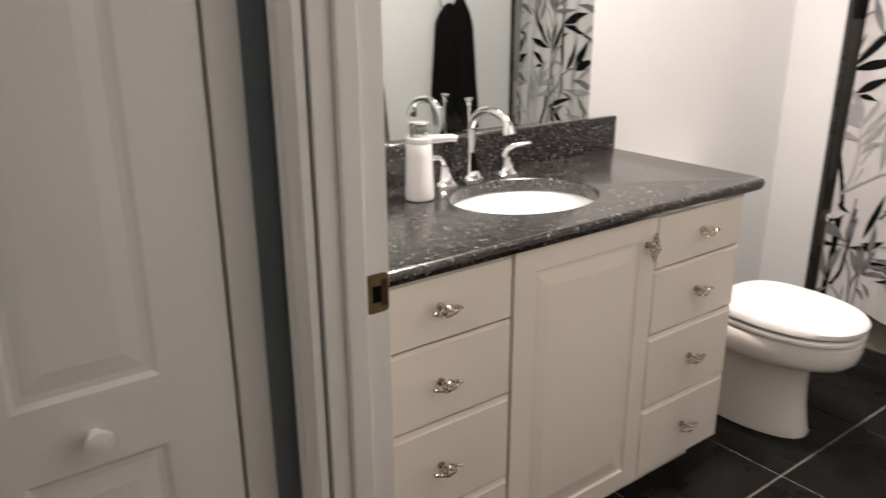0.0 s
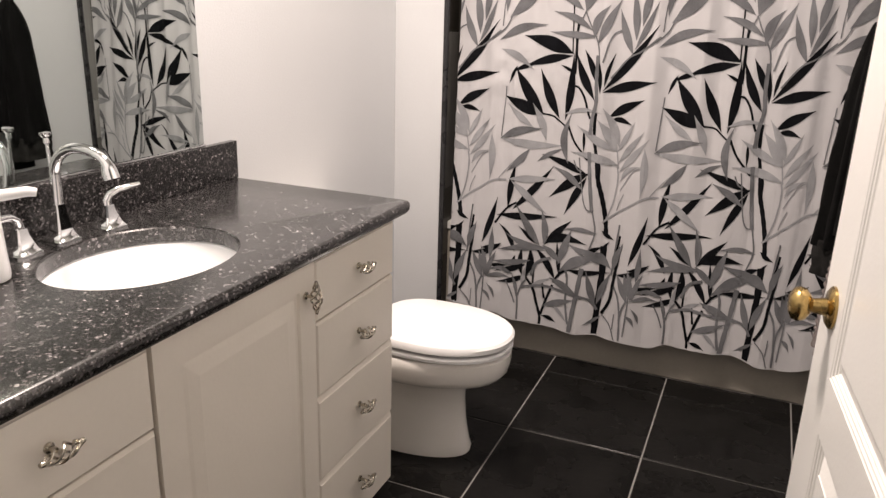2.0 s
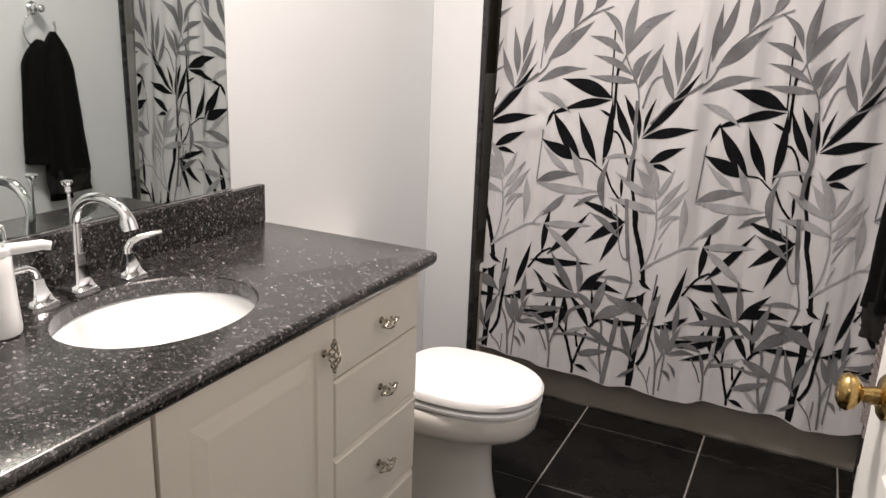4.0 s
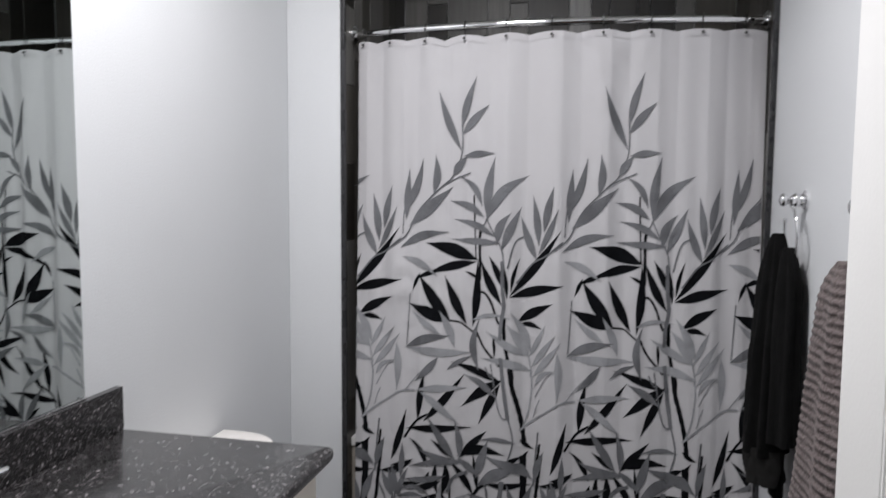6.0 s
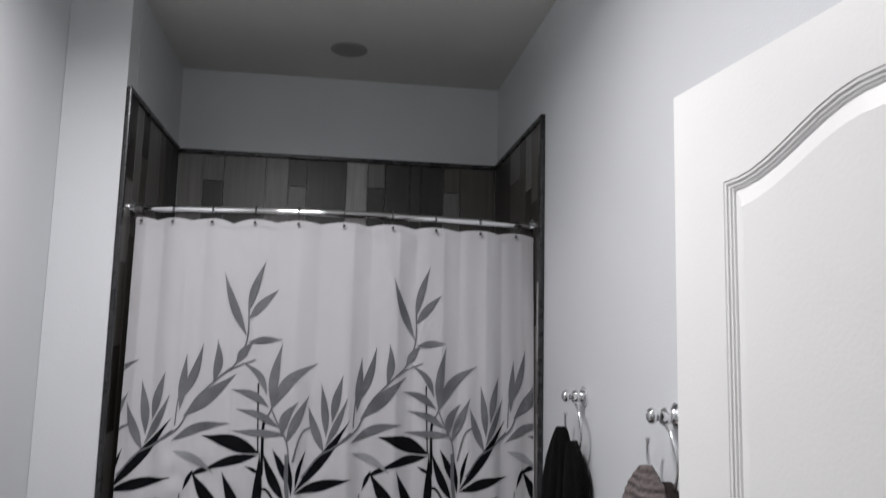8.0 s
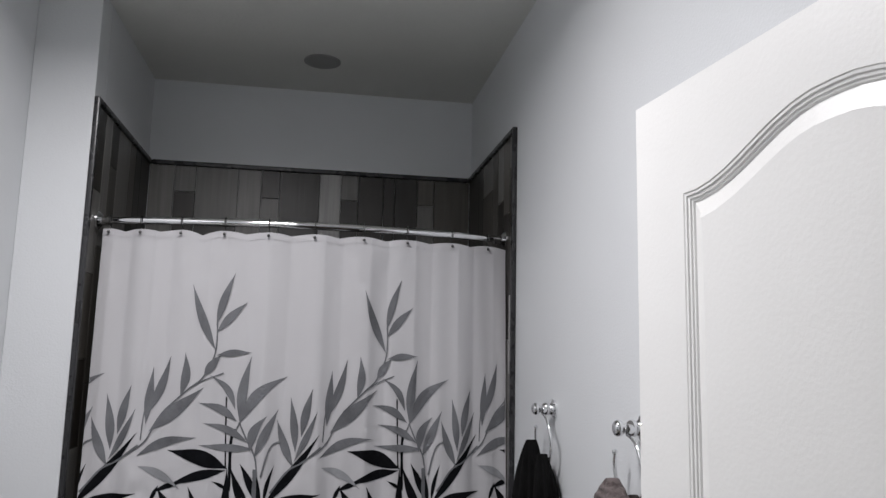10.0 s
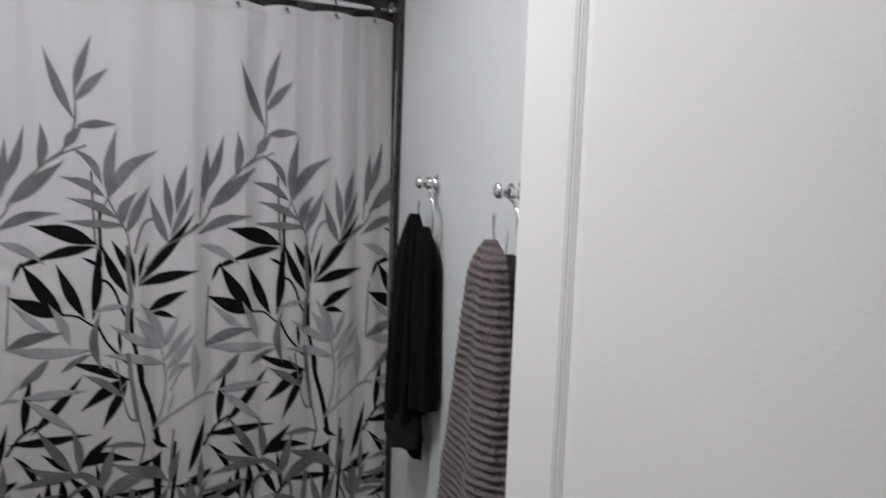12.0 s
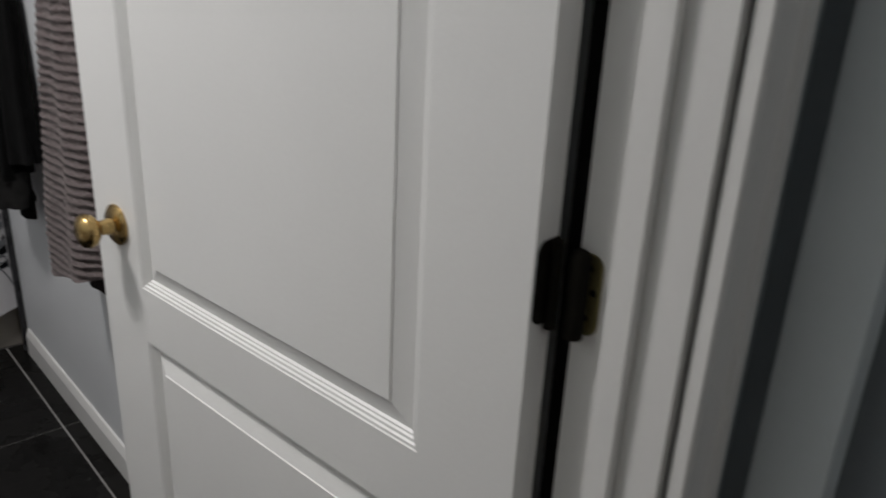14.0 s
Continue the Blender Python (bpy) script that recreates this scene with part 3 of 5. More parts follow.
rod = thing("shower_rod", "curved chrome shower curtain rod", "curtain rod")
part("tube", tube(bmesh.new(), [(JOG + 0.01 + (W - JOG - 0.02) * i / 40, rod_y(JOG + 0.01 + (W - JOG - 0.02) * i / 40), RODZ) for i in range(41)], 0.0125, 14), CHROME, rod, "", True)
part("flange", turned(bmesh.new(), (JOG + 0.010, rod_y(JOG + 0.01), RODZ), [(0, 0.032), (0.008, 0.032), (0.014, 0.024), (0.020, 0.018), (0.045, 0.017)], "x", 24), CHROME, rod, "", True)
part("flange", turned(bmesh.new(), (W - 0.010, rod_y(W - 0.01), RODZ), [(0, 0.032), (-0.008, 0.032), (-0.014, 0.024), (-0.020, 0.018), (-0.045, 0.017)], "x", 24), CHROME, rod, "", True)


CREASES = [(0.20, 0.0), (0.275, 0.007), (0.335, -0.002), (0.42, 0.006), (0.475, -0.004), (0.60, 0.005), (0.655, -0.003), (0.79, 0.006), (0.86, -0.005), (0.975, 0.005),
           (1.035, -0.004), (1.13, 0.007), (1.19, -0.005), (1.285, 0.006), (1.345, -0.004), (1.44, 0.007), (1.50, -0.003), (1.575, 0.006), (1.64, 0.0)]


def fold(x, z):
    """How far the cloth swings towards the room at x, z."""
    down = (CTOP - z) / (CTOP - CBOT)
    s = 0.0045 * math.sin(2 * math.pi * (x - 0.20) / 0.141 + 0.5 * math.sin(5 * x)) * (1.0 - 0.65 * down)
    s += 0.007 * math.sin(2 * math.pi * x / 0.47 + 1.1 + 0.7 * down) * (0.35 + 0.35 * down)
    s += 0.006 * math.sin(2 * math.pi * x / 0.23 + 0.4 - 1.3 * down) * down
    s += 0.004 * math.sin(2 * math.pi * x / 0.083 + 3 * z) * (1 - abs(2 * down - 1))
    # sharp pressed creases from packing
    for a, b in zip(CREASES, CREASES[1:]):
        if a[0] <= x <= b[0]:
            s += (a[1] + (b[1] - a[1]) * (x - a[0]) / (b[0] - a[0])) * 1.9 * (0.75 + 0.35 * noise.noise((x * 2, z * 1.5, 5.0)))
    s += 0.0016 * noise.noise((x * 9, z * 5, 2.0))
    crumple = max(0.0, noise.noise((x * 3.1, z * 2.3, 7.0)) + 0.1)
    s += 0.014 * crumple * abs(noise.noise((x * 13 + 4 * z, z * 11 - 3 * x, 9.0)))
    return s


def cloth(x, z, lift=0.0):
    down = (CTOP - z) / (CTOP - CBOT)
    y = rod_y(x) * (1 - down) + (1.940 + 0.02 * ((x - 0.92) / 0.7) ** 2) * down - fold(x, z) - lift
    return Vector((x, y, z))


RINGS = [0.259, 0.364, 0.497, 0.640, 0.784, 0.936, 1.102, 1.254, 1.416, 1.552]


def top_dip(x):
    near = sorted(RINGS, key=lambda r: abs(r - x))[:2]
    gap = abs(near[0] - near[1])
    return 0.011 * min(1.0, abs(x - near[0]) / (0.5 * gap)) ** 2 * (1.6 if 0.52 < x < 0.62 else 0.8)


HEM = [(0.20, 0.190), (0.30, 0.180), (0.41, 0.170), (0.55, 0.156), (0.75, 0.145), (0.85, 0.151), (0.95, 0.146), (1.06, 0.141), (1.13, 0.166), (1.18, 0.160), (1.34, 0.168), (1.47, 0.145), (1.52, 0.142), (1.64, 0.165)]


def hem_rise(x):
    """How far the lower edge lies above CBOT at x."""
    for (x0, z0), (x1, z1) in zip(HEM, HEM[1:]):
        if x <= x1:
            k = 0.5 - 0.5 * math.cos(math.pi * max(0.0, min(1.0, (x - x0) / (x1 - x0))))
            return z0 + (z1 - z0) * k - CBOT + 0.0015 * math.sin(47 * x)
    return HEM[-1][1] - CBOT


curtain = thing("shower_curtain", "white fabric shower curtain printed with black and grey bamboo", "shower curtain")
bm = bmesh.new()
NX, NZ = 260, 110
grid = []
for j in range(NZ + 1):
    row = []
    for i in range(NX + 1):
        x = CX0 + (CX1 - CX0) * i / NX
        s = j / NZ
        z = (CTOP - top_dip(x)) * (1 - s) + (CBOT + hem_rise(x)) * s
        edge_in = 0.010 * s * (1 if i == 0 else 0)
        row.append(bm.verts.new(cloth(x + edge_in, z)))
    grid.append(row)
for j in range(NZ):
    for i in range(NX):
        bm.faces.new((grid[j][i], grid[j][i + 1], grid[j + 1][i + 1], grid[j + 1][i]))
body = part("fabric", bm, CLOTH, curtain, "", True)
for v in body.data.polygons:
    v.use_smooth = True
for top in (True, False):
    hem = bmesh.new()
    loops = []
    for i in range(NX + 1):
        x = CX0 + (CX1 - CX0) * i / NX
        a, b = (CTOP - top_dip(x), CTOP - top_dip(x) - 0.022) if top else (CBOT + hem_rise(x) + 0.010, CBOT + hem_rise(x) - 0.001)
        loops.append([cloth(x, a, 0.0016), cloth(x, b, 0.0016)])
    loft(hem, loops, False, False, False)
    part("top_hem" if top else "bottom_hem", hem, CLOTH, curtain, "stitched white hem", True)

ink_bm = {k: bmesh.new() for k in "KML"}
PERIOD = 0.573
layer = [0]


def printed(k, p, z):
    """Cloth point of the print: repeat k, cm along the motif, cm above its mark."""
    q = k + p / 100 / PERIOD
    return 0.413 + 0.5935 * q - 0.0205 * q * q, 1.11 + z / 100


def strip(tone, left, right, k, lift):
    bmx = ink_bm[tone]
    rows = []
    for a, b in zip(left, right):
        pa, pb = printed(k, *a), printed(k, *b)
        lo, hi = CX0 + 0.004, CX1 - 0.004
        za, zb = max(pa[1], CBOT + hem_rise(pa[0]) + 0.004), max(pb[1], CBOT + hem_rise(pb[0]) + 0.004)
        xa, xb = min(max(pa[0], lo), hi), min(max(pb[0], lo), hi)
        xm, zm = (xa + xb) / 2, (za + zb) / 2
        rows.append([bmx.verts.new(cloth(x, z, lift)) for x, z in ((xa, za), (xm, zm), (xb, zb))])
    for a, b in zip(rows, rows[1:]):
        for i in (0, 1):
            if (a[i].co - b[i + 1].co).length > 1e-4 and (a[i + 1].co - b[i].co).length > 1e-4:
                bmx.faces.new((a[i], a[i + 1], b[i + 1], b[i]))


def leaf(tone, x0, z0, x1, z1, w, bow=0.03):
    """One printed leaf from its base to its tip, w wide, bowed sideways by a share of its length."""
    layer[0] += 1
    lift = 0.0016 + 0.000012 * layer[0]
    d = Vector((x1 - x0, z1 - z0))
    length = d.length
    side = Vector((-d.y, d.x)).normalized()
    bend = bow * length
    left, right = [], []
    for i in range(15):
        s = i / 14
        shape = math.sin(math.pi / 2 * s / 0.42) ** 1.15 if s < 0.42 else max(0.0, math.cos(math.pi / 2 * (s - 0.42) / 0.58)) ** 1.4
        half = 0.50 * w * max(0.0, shape) + 0.05
        mid = Vector((x0, z0)) + d * s + side * bend * math.sin(math.pi * s)
        left.append(tuple(mid + side * half))
        right.append(tuple(mid - side * half))
    for k in (-1, 0, 1, 2):
        if printed(k, max(x0, x1) + 2, 0)[0] > CX0 and printed(k, min(x0, x1) - 2, 0)[0] < CX1:
            strip(tone, left, right, k, lift)


def stem(tone, w, *pts):
    layer[0] += 1
    lift = 0.0016 + 0.000012 * layer[0]
    fine = []
    P = [Vector(p) for p in pts]
    for i in range(len(P) - 1):
        a, b, c, d = P[max(0, i - 1)], P[i], P[i + 1], P[min(len(P) - 1, i + 2)]
        for j in range(6):
            s = j / 6
            fine.append(0.5 * (2 * b + (c - a) * s + (2 * a - 5 * b + 4 * c - d) * s * s + (3 * b - a - 3 * c + d) * s ** 3))
    fine.append(P[-1])
    left, right = [], []
    for i, p in enumerate(fine):
        t = (fine[min(i + 1, len(fine) - 1)] - fine[max(i - 1, 0)]).normalized()
        side = Vector((-t.y, t.x)) * w * (0.5 + 0.05 * math.sin(i * 1.7))
        left.append(tuple(p + side))
        right.append(tuple(p - side))
    xs = [p.x for p in fine]
    for k in (-1, 0, 1, 2):
        if printed(k, max(xs) + 2, 0)[0] > CX0 and printed(k, min(xs) - 2, 0)[0] < CX1:
            strip(tone, left, right, k, lift)


# the bamboo print: black canes and leaves, then the pale and grey sprays over them
stem("K", 0.49, (26.1, 30.2), (26.5, 19.5), (27.1, 7.7))
stem("K", 0.98, (29.7, 20.0), (28.4, 16.6), (28.5, 7.7), (28.6, 0.8))
leaf("K", 27.5, 7.7, 9.2, 13.3, 4.7, -0.04)
leaf("K", 27.1, 7.1, 9.7, 2.5, 2.9, -0.03)
leaf("K", 13.5, 3.3, 5.7, 0.4, 1.6, -0.05)
leaf("K", 7.2, 2.5, 4.4, -3.9, 1.2, -0.02)
leaf("K", 18.2, -14.2, 6.7, 2.1, 4.3, 0.02)
leaf("K", 17.5, -14.4, 2.8, -8.4, 4.3, -0.00)
leaf("K", 24.0, -15.1, 16.1, 2.1, 3.3, 0.02)
stem("K", 0.58, (17.7, -13.8), (21.7, -14.3), (23.9, -15.8), (27.5, -18.5))
leaf("K", 26.1, -15.6, 27.6, 8.1, 2.9, -0.03)
leaf("K", 28.0, 1.2, 23.3, 3.7, 1.0, -0.03)
leaf("K", 36.5, -7.7, 28.7, 8.2, 2.9, 0.04)
leaf("K", 37.0, -2.1, 31.6, 9.3, 2.3, -0.03)
leaf("K", 38.4, -5.2, 37.0, 6.6, 1.4, -0.01)
leaf("K", 39.6, -2.9, 42.4, 8.6, 1.2, 0.04)
leaf("K", 39.2, -4.3, 56.7, 18.5, 2.9, -0.02)
leaf("K", 39.3, -4.7, 57.8, -0.1, 3.3, 0.02)
leaf("K", 41.9, -13.3, 54.2, -6.3, 3.1, 0.03)
leaf("K", 42.7, -14.0, 50.6, -15.2, 1.8, 0.09)
stem("K", 0.78, (28.4, -3.2), (30.5, -3.7), (32.7, -6.9), (34.4, -11.8), (35.5, -14.2))
stem("K", 1.17, (37.4, -11.6), (37.6, -19.7), (38.9, -26.7), (39.9, -33.7))
stem("K", 1.56, (39.6, -29.7), (40.4, -35.7), (41.9, -40.7), (43.4, -46.2), (44.5, -51.9), (45.1, -56.4))
stem("K", 2.34, (44.6, -60.3), (44.9, -70.9), (44.4, -81.7), (43.9, -95.4))
stem("K", 0.78, (27.5, -17.5), (30.0, -22.4), (33.3, -26.2), (35.9, -29.0))
leaf("K", 33.5, -18.4, 34.1, -26.5, 1.0, 0.02)
stem("K", 0.78, (39.5, -27.6), (40.6, -31.6), (40.4, -35.7))
leaf("K", 36.8, -34.5, 18.6, -28.5, 2.7, -0.01)
leaf("K", 36.9, -33.6, 22.4, -44.4, 3.5, -0.03)
leaf("K", 36.2, -35.2, 28.5, -50.4, 2.7, -0.01)
leaf("K", 6.7, -50.6, 9.2, -32.5, 2.5, 0.02)
leaf("K", 8.9, -50.7, 23.4, -32.6, 2.7, -0.02)
stem("K", 0.78, (2.0, -57.2), (6.0, -51.1), (10.3, -47.9))
leaf("K", 2.4, -53.9, 26.0, -51.8, 2.7, -0.00)
leaf("K", -2.8, -65.8, 2.5, -47.0, 2.3, -0.02)
leaf("K", 10.7, -67.2, 3.6, -57.2, 2.0, -0.09)
leaf("K", 21.8, -63.2, 31.7, -52.3, 2.7, 0.02)
leaf("K", 21.1, -62.4, 38.4, -60.3, 3.3, 0.12)
leaf("K", 19.9, -63.3, 11.6, -56.9, 1.8, -0.00)
leaf("K", 37.8, -64.7, 44.2, -60.7, 2.0, 0.06)
leaf("K", 43.4, -54.5, 48.3, -57.4, 1.6, -0.07)
leaf("K", 44.5, -65.4, 46.6, -58.3, 1.8, 0.14)
stem("K", 0.78, (48.8, -65.6), (50.0, -59.5), (50.5, -55.3))
leaf("K", 50.2, -70.3, 62.1, -65.8, 2.1, -0.09)
leaf("K", 14.1, -76.4, 13.8, -64.4, 2.0, 0.06)
leaf("K", 15.7, -76.6, 16.7, -64.0, 2.7, -0.09)
leaf("K", 27.0, -76.4, 18.5, -64.2, 2.5, -0.03)
leaf("K", 15.5, -71.7, 2.8, -76.6, 2.3, 0.03)
leaf("K", 17.0, -75.7, 3.9, -81.1, 2.1, 0.03)
leaf("K", -2.7, -67.8, 5.0, -65.0, 2.0, -0.09)
stem("K", 0.98, (15.2, -76.2), (18.7, -80.7), (20.2, -86.0), (22.0, -92.4), (22.0, -95.9))
stem("K", 0.78, (18.6, -72.5), (18.7, -81.8))
stem("K", 0.98, (22.2, -91.7), (24.3, -84.2), (26.2, -78.7))
stem("K", 0.78, (23.2, -84.8), (22.1, -78.6))
leaf("K", 22.7, -92.1, 28.6, -93.7, 1.6, 0.08)
stem("K", 0.98, (26.4, -77.6), (28.8, -73.5), (33.1, -70.6))
leaf("K", 28.6, -75.2, 26.6, -60.3, 1.6, 0.00)
leaf("K", 31.4, -71.3, 47.9, -70.2, 2.1, -0.03)
stem("K", 1.17, (51.1, -59.4), (50.1, -68.0), (49.4, -74.4), (48.7, -81.0), (46.0, -86.7))
leaf("K", 57.0, -74.1, 65.4, -73.2, 1.4, -0.07)
leaf("K", 11.2, -68.6, 11.5, -75.1, 1.6, -0.14)
leaf("L", 0.6, 8.2, 13.6, 1.5, 2.5, 0.07)
leaf("L", 25.4, -13.6, 39.5, -12.1, 1.4, 0.11)
leaf("L", 14.9, -19.0, 4.2, -11.0, 2.3, 0.03)
leaf("L", 19.8, -23.4, 14.3, -10.2, 2.7, -0.04)
leaf("L", 2.3, -24.5, 26.8, -24.8, 3.1, -0.03)
leaf("L", 56.2, -22.7, 56.2, -40.6, 2.7, 0.03)
leaf("L", 46.4, -24.9, 51.7, -13.9, 1.8, -0.01)
leaf("L", 47.1, -28.9, 55.4, -17.0, 2.1, 0.01)
leaf("L", 47.6, -32.1, 57.4, -19.4, 2.3, 0.00)
leaf("L", 47.5, -30.3, 29.2, -26.6, 2.9, -0.04)
leaf("L", 46.1, -25.4, 38.3, -14.2, 3.5, -0.04)
leaf("L", 46.9, -23.7, 39.8, -10.0, 2.9, -0.05)
leaf("L", 45.5, -25.0, 31.0, -17.0, 2.7, 0.02)
leaf("L", 48.4, -35.3, 55.4, -29.3, 1.6, 0.17)
stem("L", 0.49, (47.2, -30.9), (46.3, -26.0), (45.0, -20.0))
stem("L", 0.58, (44.4, -50.2), (46.5, -43.3), (47.4, -35.0), (46.8, -30.6))
stem("L", 0.68, (43.3, -51.4), (48.1, -47.2), (53.0, -43.6), (57.8, -40.4), (62.7, -39.9))
stem("L", 0.39, (48.6, -38.9), (52.2, -32.0), (55.1, -29.8))
stem("L", 0.39, (48.1, -46.2), (48.9, -43.0), (50.2, -39.8))
leaf("L", 6.2, -39.3, 24.3, -37.6, 2.7, 0.01)
leaf("L", 7.4, -39.6, 21.7, -51.1, 2.7, 0.01)
stem("L", 0.39, (1.8, -40.3), (5.4, -35.5), (9.6, -30.8))
leaf("L", 14.6, -81.9, 15.9, -71.6, 1.6, 0.04)
leaf("L", 17.2, -80.8, 25.2, -76.2, 1.8, 0.01)
leaf("L", 32.9, -92.2, 25.7, -85.5, 1.4, -0.02)
leaf("M", 14.0, -27.1, 5.4, -36.6, 2.5, 0.03)
leaf("M", 11.9, 30.2, 12.5, 44.1, 2.7, -0.07)
leaf("M", 1.8, 21.3, 3.0, 39.2, 2.5, 0.00)
leaf("M", 2.1, 24.4, 8.0, 42.8, 2.7, -0.04)
leaf("M", 3.0, 19.1, 18.8, 33.0, 4.1, 0.00)
stem("M", 0.35, (0.7, 16.2), (0.9, 21.7), (1.4, 26.8))
leaf("M", 49.0, 13.1, 46.8, 30.4, 2.5, -0.02)
leaf("M", 50.8, 17.9, 54.0, 33.3, 2.7, 0.02)
leaf("M", 48.9, 10.2, 55.8, 25.9, 2.1, -0.02)
leaf("M", 48.5, 8.3, 42.7, 23.2, 2.7, 0.03)
leaf("M", -0.0, 11.4, 17.6, 17.2, 2.9, 0.09)
leaf("M", 29.1, 26.3, 20.7, 36.9, 2.1, -0.13)
leaf("M", 30.8, 22.1, 33.4, 43.3, 3.1, 0.04)
leaf("M", 30.8, 21.9, 45.4, 37.0, 3.7, 0.12)
leaf("M", 29.9, 22.5, 17.7, 28.1, 2.5, -0.09)
leaf("M", 33.5, 16.0, 19.5, 21.8, 2.3, -0.07)
leaf("M", 35.6, 13.9, 18.5, 14.9, 2.3, 0.01)
stem("M", 0.49, (30.6, 22.3), (32.3, 18.7), (34.1, 15.4), (36.3, 11.1), (37.2, 5.2))
stem("M", 0.49, (29.7, 19.6), (30.4, 21.2), (30.8, 22.3))
leaf("M", 34.4, 13.1, 39.4, 24.3, 3.1, 0.13)
leaf("M", 35.9, 11.2, 42.9, 26.4, 2.9, 0.01)
stem("M", 0.58, (38.4, 5.3), (40.1, 12.2), (41.8, 15.3), (45.3, 16.6))
stem("M", 0.58, (41.5, 0.2), (46.9, 7.1), (51.5, 9.8), (57.4, 14.7))
stem("M", 1.36, (36.5, 7.7), (36.6, -0.7), (37.3, -7.6), (36.3, -13.7), (36.0, -19.8))
leaf("M", 2.1, -24.3, 18.4, -19.3, 3.1, 0.07)
stem("M", 0.39, (3.5, -5.0), (3.0, -14.5), (2.5, -23.4))
leaf("M", 28.4, -31.2, 28.5, -12.9, 2.5, 0.12)
leaf("M", 17.2, -31.4, 26.4, -25.8, 1.6, 0.04)
leaf("M", 34.8, -39.9, 23.4, -32.8, 2.5, -0.05)
stem("M", 1.36, (36.3, -25.9), (37.5, -36.0), (39.2, -47.3))
stem("M", 0.58, (39.1, -46.3), (41.0, -54.4), (40.1, -59.8), (38.4, -64.4))
stem("M", 0.49, (32.8, -28.3), (34.2, -36.4), (35.6, -43.6), (37.2, -46.9), (39.0, -47.3))
stem("M", 0.49, (30.8, -29.5), (32.4, -32.5), (34.1, -33.3))
leaf("M", 20.3, -63.9, 10.1, -48.6, 2.9, -0.00)
leaf("M", 21.8, -63.6, 19.9, -49.4, 2.5, -0.06)
leaf("M", 23.4, -64.9, 6.2, -60.3, 2.7, 0.06)
leaf("M", 24.7, -64.7, 3.6, -67.7, 2.5, -0.06)
leaf("M", 21.2, -63.3, 29.2, -69.9, 2.5, 0.03)
leaf("M", 41.9, -55.8, 28.5, -56.1, 1.6, -0.08)
leaf("M", 27.7, -70.1, 32.3, -55.2, 3.1, 0.01)
leaf("M", 42.3, -63.1, 30.9, -61.0, 2.3, 0.09)
leaf("M", 28.3, -72.7, 44.9, -64.3, 4.1, 0.09)
leaf("M", 37.8, -64.4, 48.4, -68.8, 4.1, 0.13)
stem("M", 0.58, (48.5, -70.7), (49.0, -61.7), (49.9, -51.2))
leaf("M", 48.8, -69.0, 52.0, -57.8, 2.5, 0.05)
leaf("M", 58.0, -72.0, 58.6, -59.0, 2.0, -0.01)
stem("M", 1.17, (17.9, -75.7), (19.7, -70.5), (24.8, -68.0))
leaf("M", 17.2, -69.7, 1.3, -72.6, 2.3, 0.04)
leaf("M", 11.1, -76.5, -0.1, -76.2, 1.8, -0.10)
leaf("M", 24.8, -75.9, 38.3, -81.9, 2.9, 0.02)
stem("M", 0.98, (13.9, -80.9), (21.5, -79.6), (30.2, -80.3), (40.8, -81.5), (44.2, -85.5))
stem("M", 1.76, (37.4, -69.5), (36.4, -78.7), (35.2, -87.8), (34.2, -96.6))
leaf("M", 22.5, -87.9, 35.6, -82.6, 2.5, 0.00)
stem("M", 0.98, (30.8, -70.9), (32.0, -75.1), (32.0, -83.9), (33.6, -93.0))
leaf("M", 43.3, -84.1, 39.0, -70.3, 2.5, 0.01)
leaf("M", 43.8, -83.4, 48.3, -69.9, 2.5, 0.03)
leaf("M", 55.7, -80.3, 50.7, -69.5, 2.5, 0.01)
leaf("M", 57.5, -79.1, 53.4, -69.1, 2.9, 0.03)
leaf("M", 56.5, -79.3, 67.0, -78.2, 1.6, 0.08)
stem("M", 0.78, (49.9, -75.0), (52.1, -79.4), (53.3, -86.7), (53.8, -95.8))
stem("M", 0.78, (53.3, -87.8), (53.7, -83.8), (55.2, -79.5))
leaf("M", 55.2, -85.1, 59.0, -89.4, 1.2, 0.14)
leaf("M", 45.8, -87.8, 39.3, -92.3, 1.2, 0.02)
stem("M", 0.49, (46.4, -87.1), (49.8, -90.6), (52.1, -96.5))
stem("M", 0.39, (51.1, -85.6), (50.9, -91.9))
stem("M", 0.78, (13.3, -94.8), (13.0, -86.3), (11.7, -81.3))
stem("M", 0.58, (12.0, -88.0), (10.2, -83.4), (7.9, -79.7))
stem("M", 0.58, (13.1, -84.6), (14.3, -80.4), (16.0, -77.8))
leaf("M", 12.7, -84.5, 10.2, -76.2, 1.4, -0.04)
leaf("M", 3.2, -87.9, -0.1, -82.1, 1.0, -0.10)
stem("M", 0.58, (-2.0, -93.7), (-1.4, -81.0), (-1.1, -69.6))
leaf("M", -0.7, -79.0, -3.0, -67.2, 2.0, -0.04)
leaf("M", 0.2, -78.9, 3.2, -68.4, 1.8, 0.06)
stem("M", 0.47, (21.8, 55.1), (21.8, 44.5), (18.7, 36.7), (14.1, 32.4), (6.3, 24.4), (2.0, 15.9), (-3.6, 11.4))
stem("M", 0.38, (24.8, 37.8), (16.0, 33.8), (7.2, 25.8))
leaf("M", 21.6, 45.5, 13.4, 66.2, 2.7)
leaf("M", 21.6, 53.2, 26.6, 70.4, 2.5)
leaf("M", 21.9, 50.9, 31.0, 60.9, 2.7)
leaf("M", 22.4, 43.5, 33.2, 44.5, 2.2)
leaf("M", 18.7, 36.7, 23.7, 43.6, 2.7)
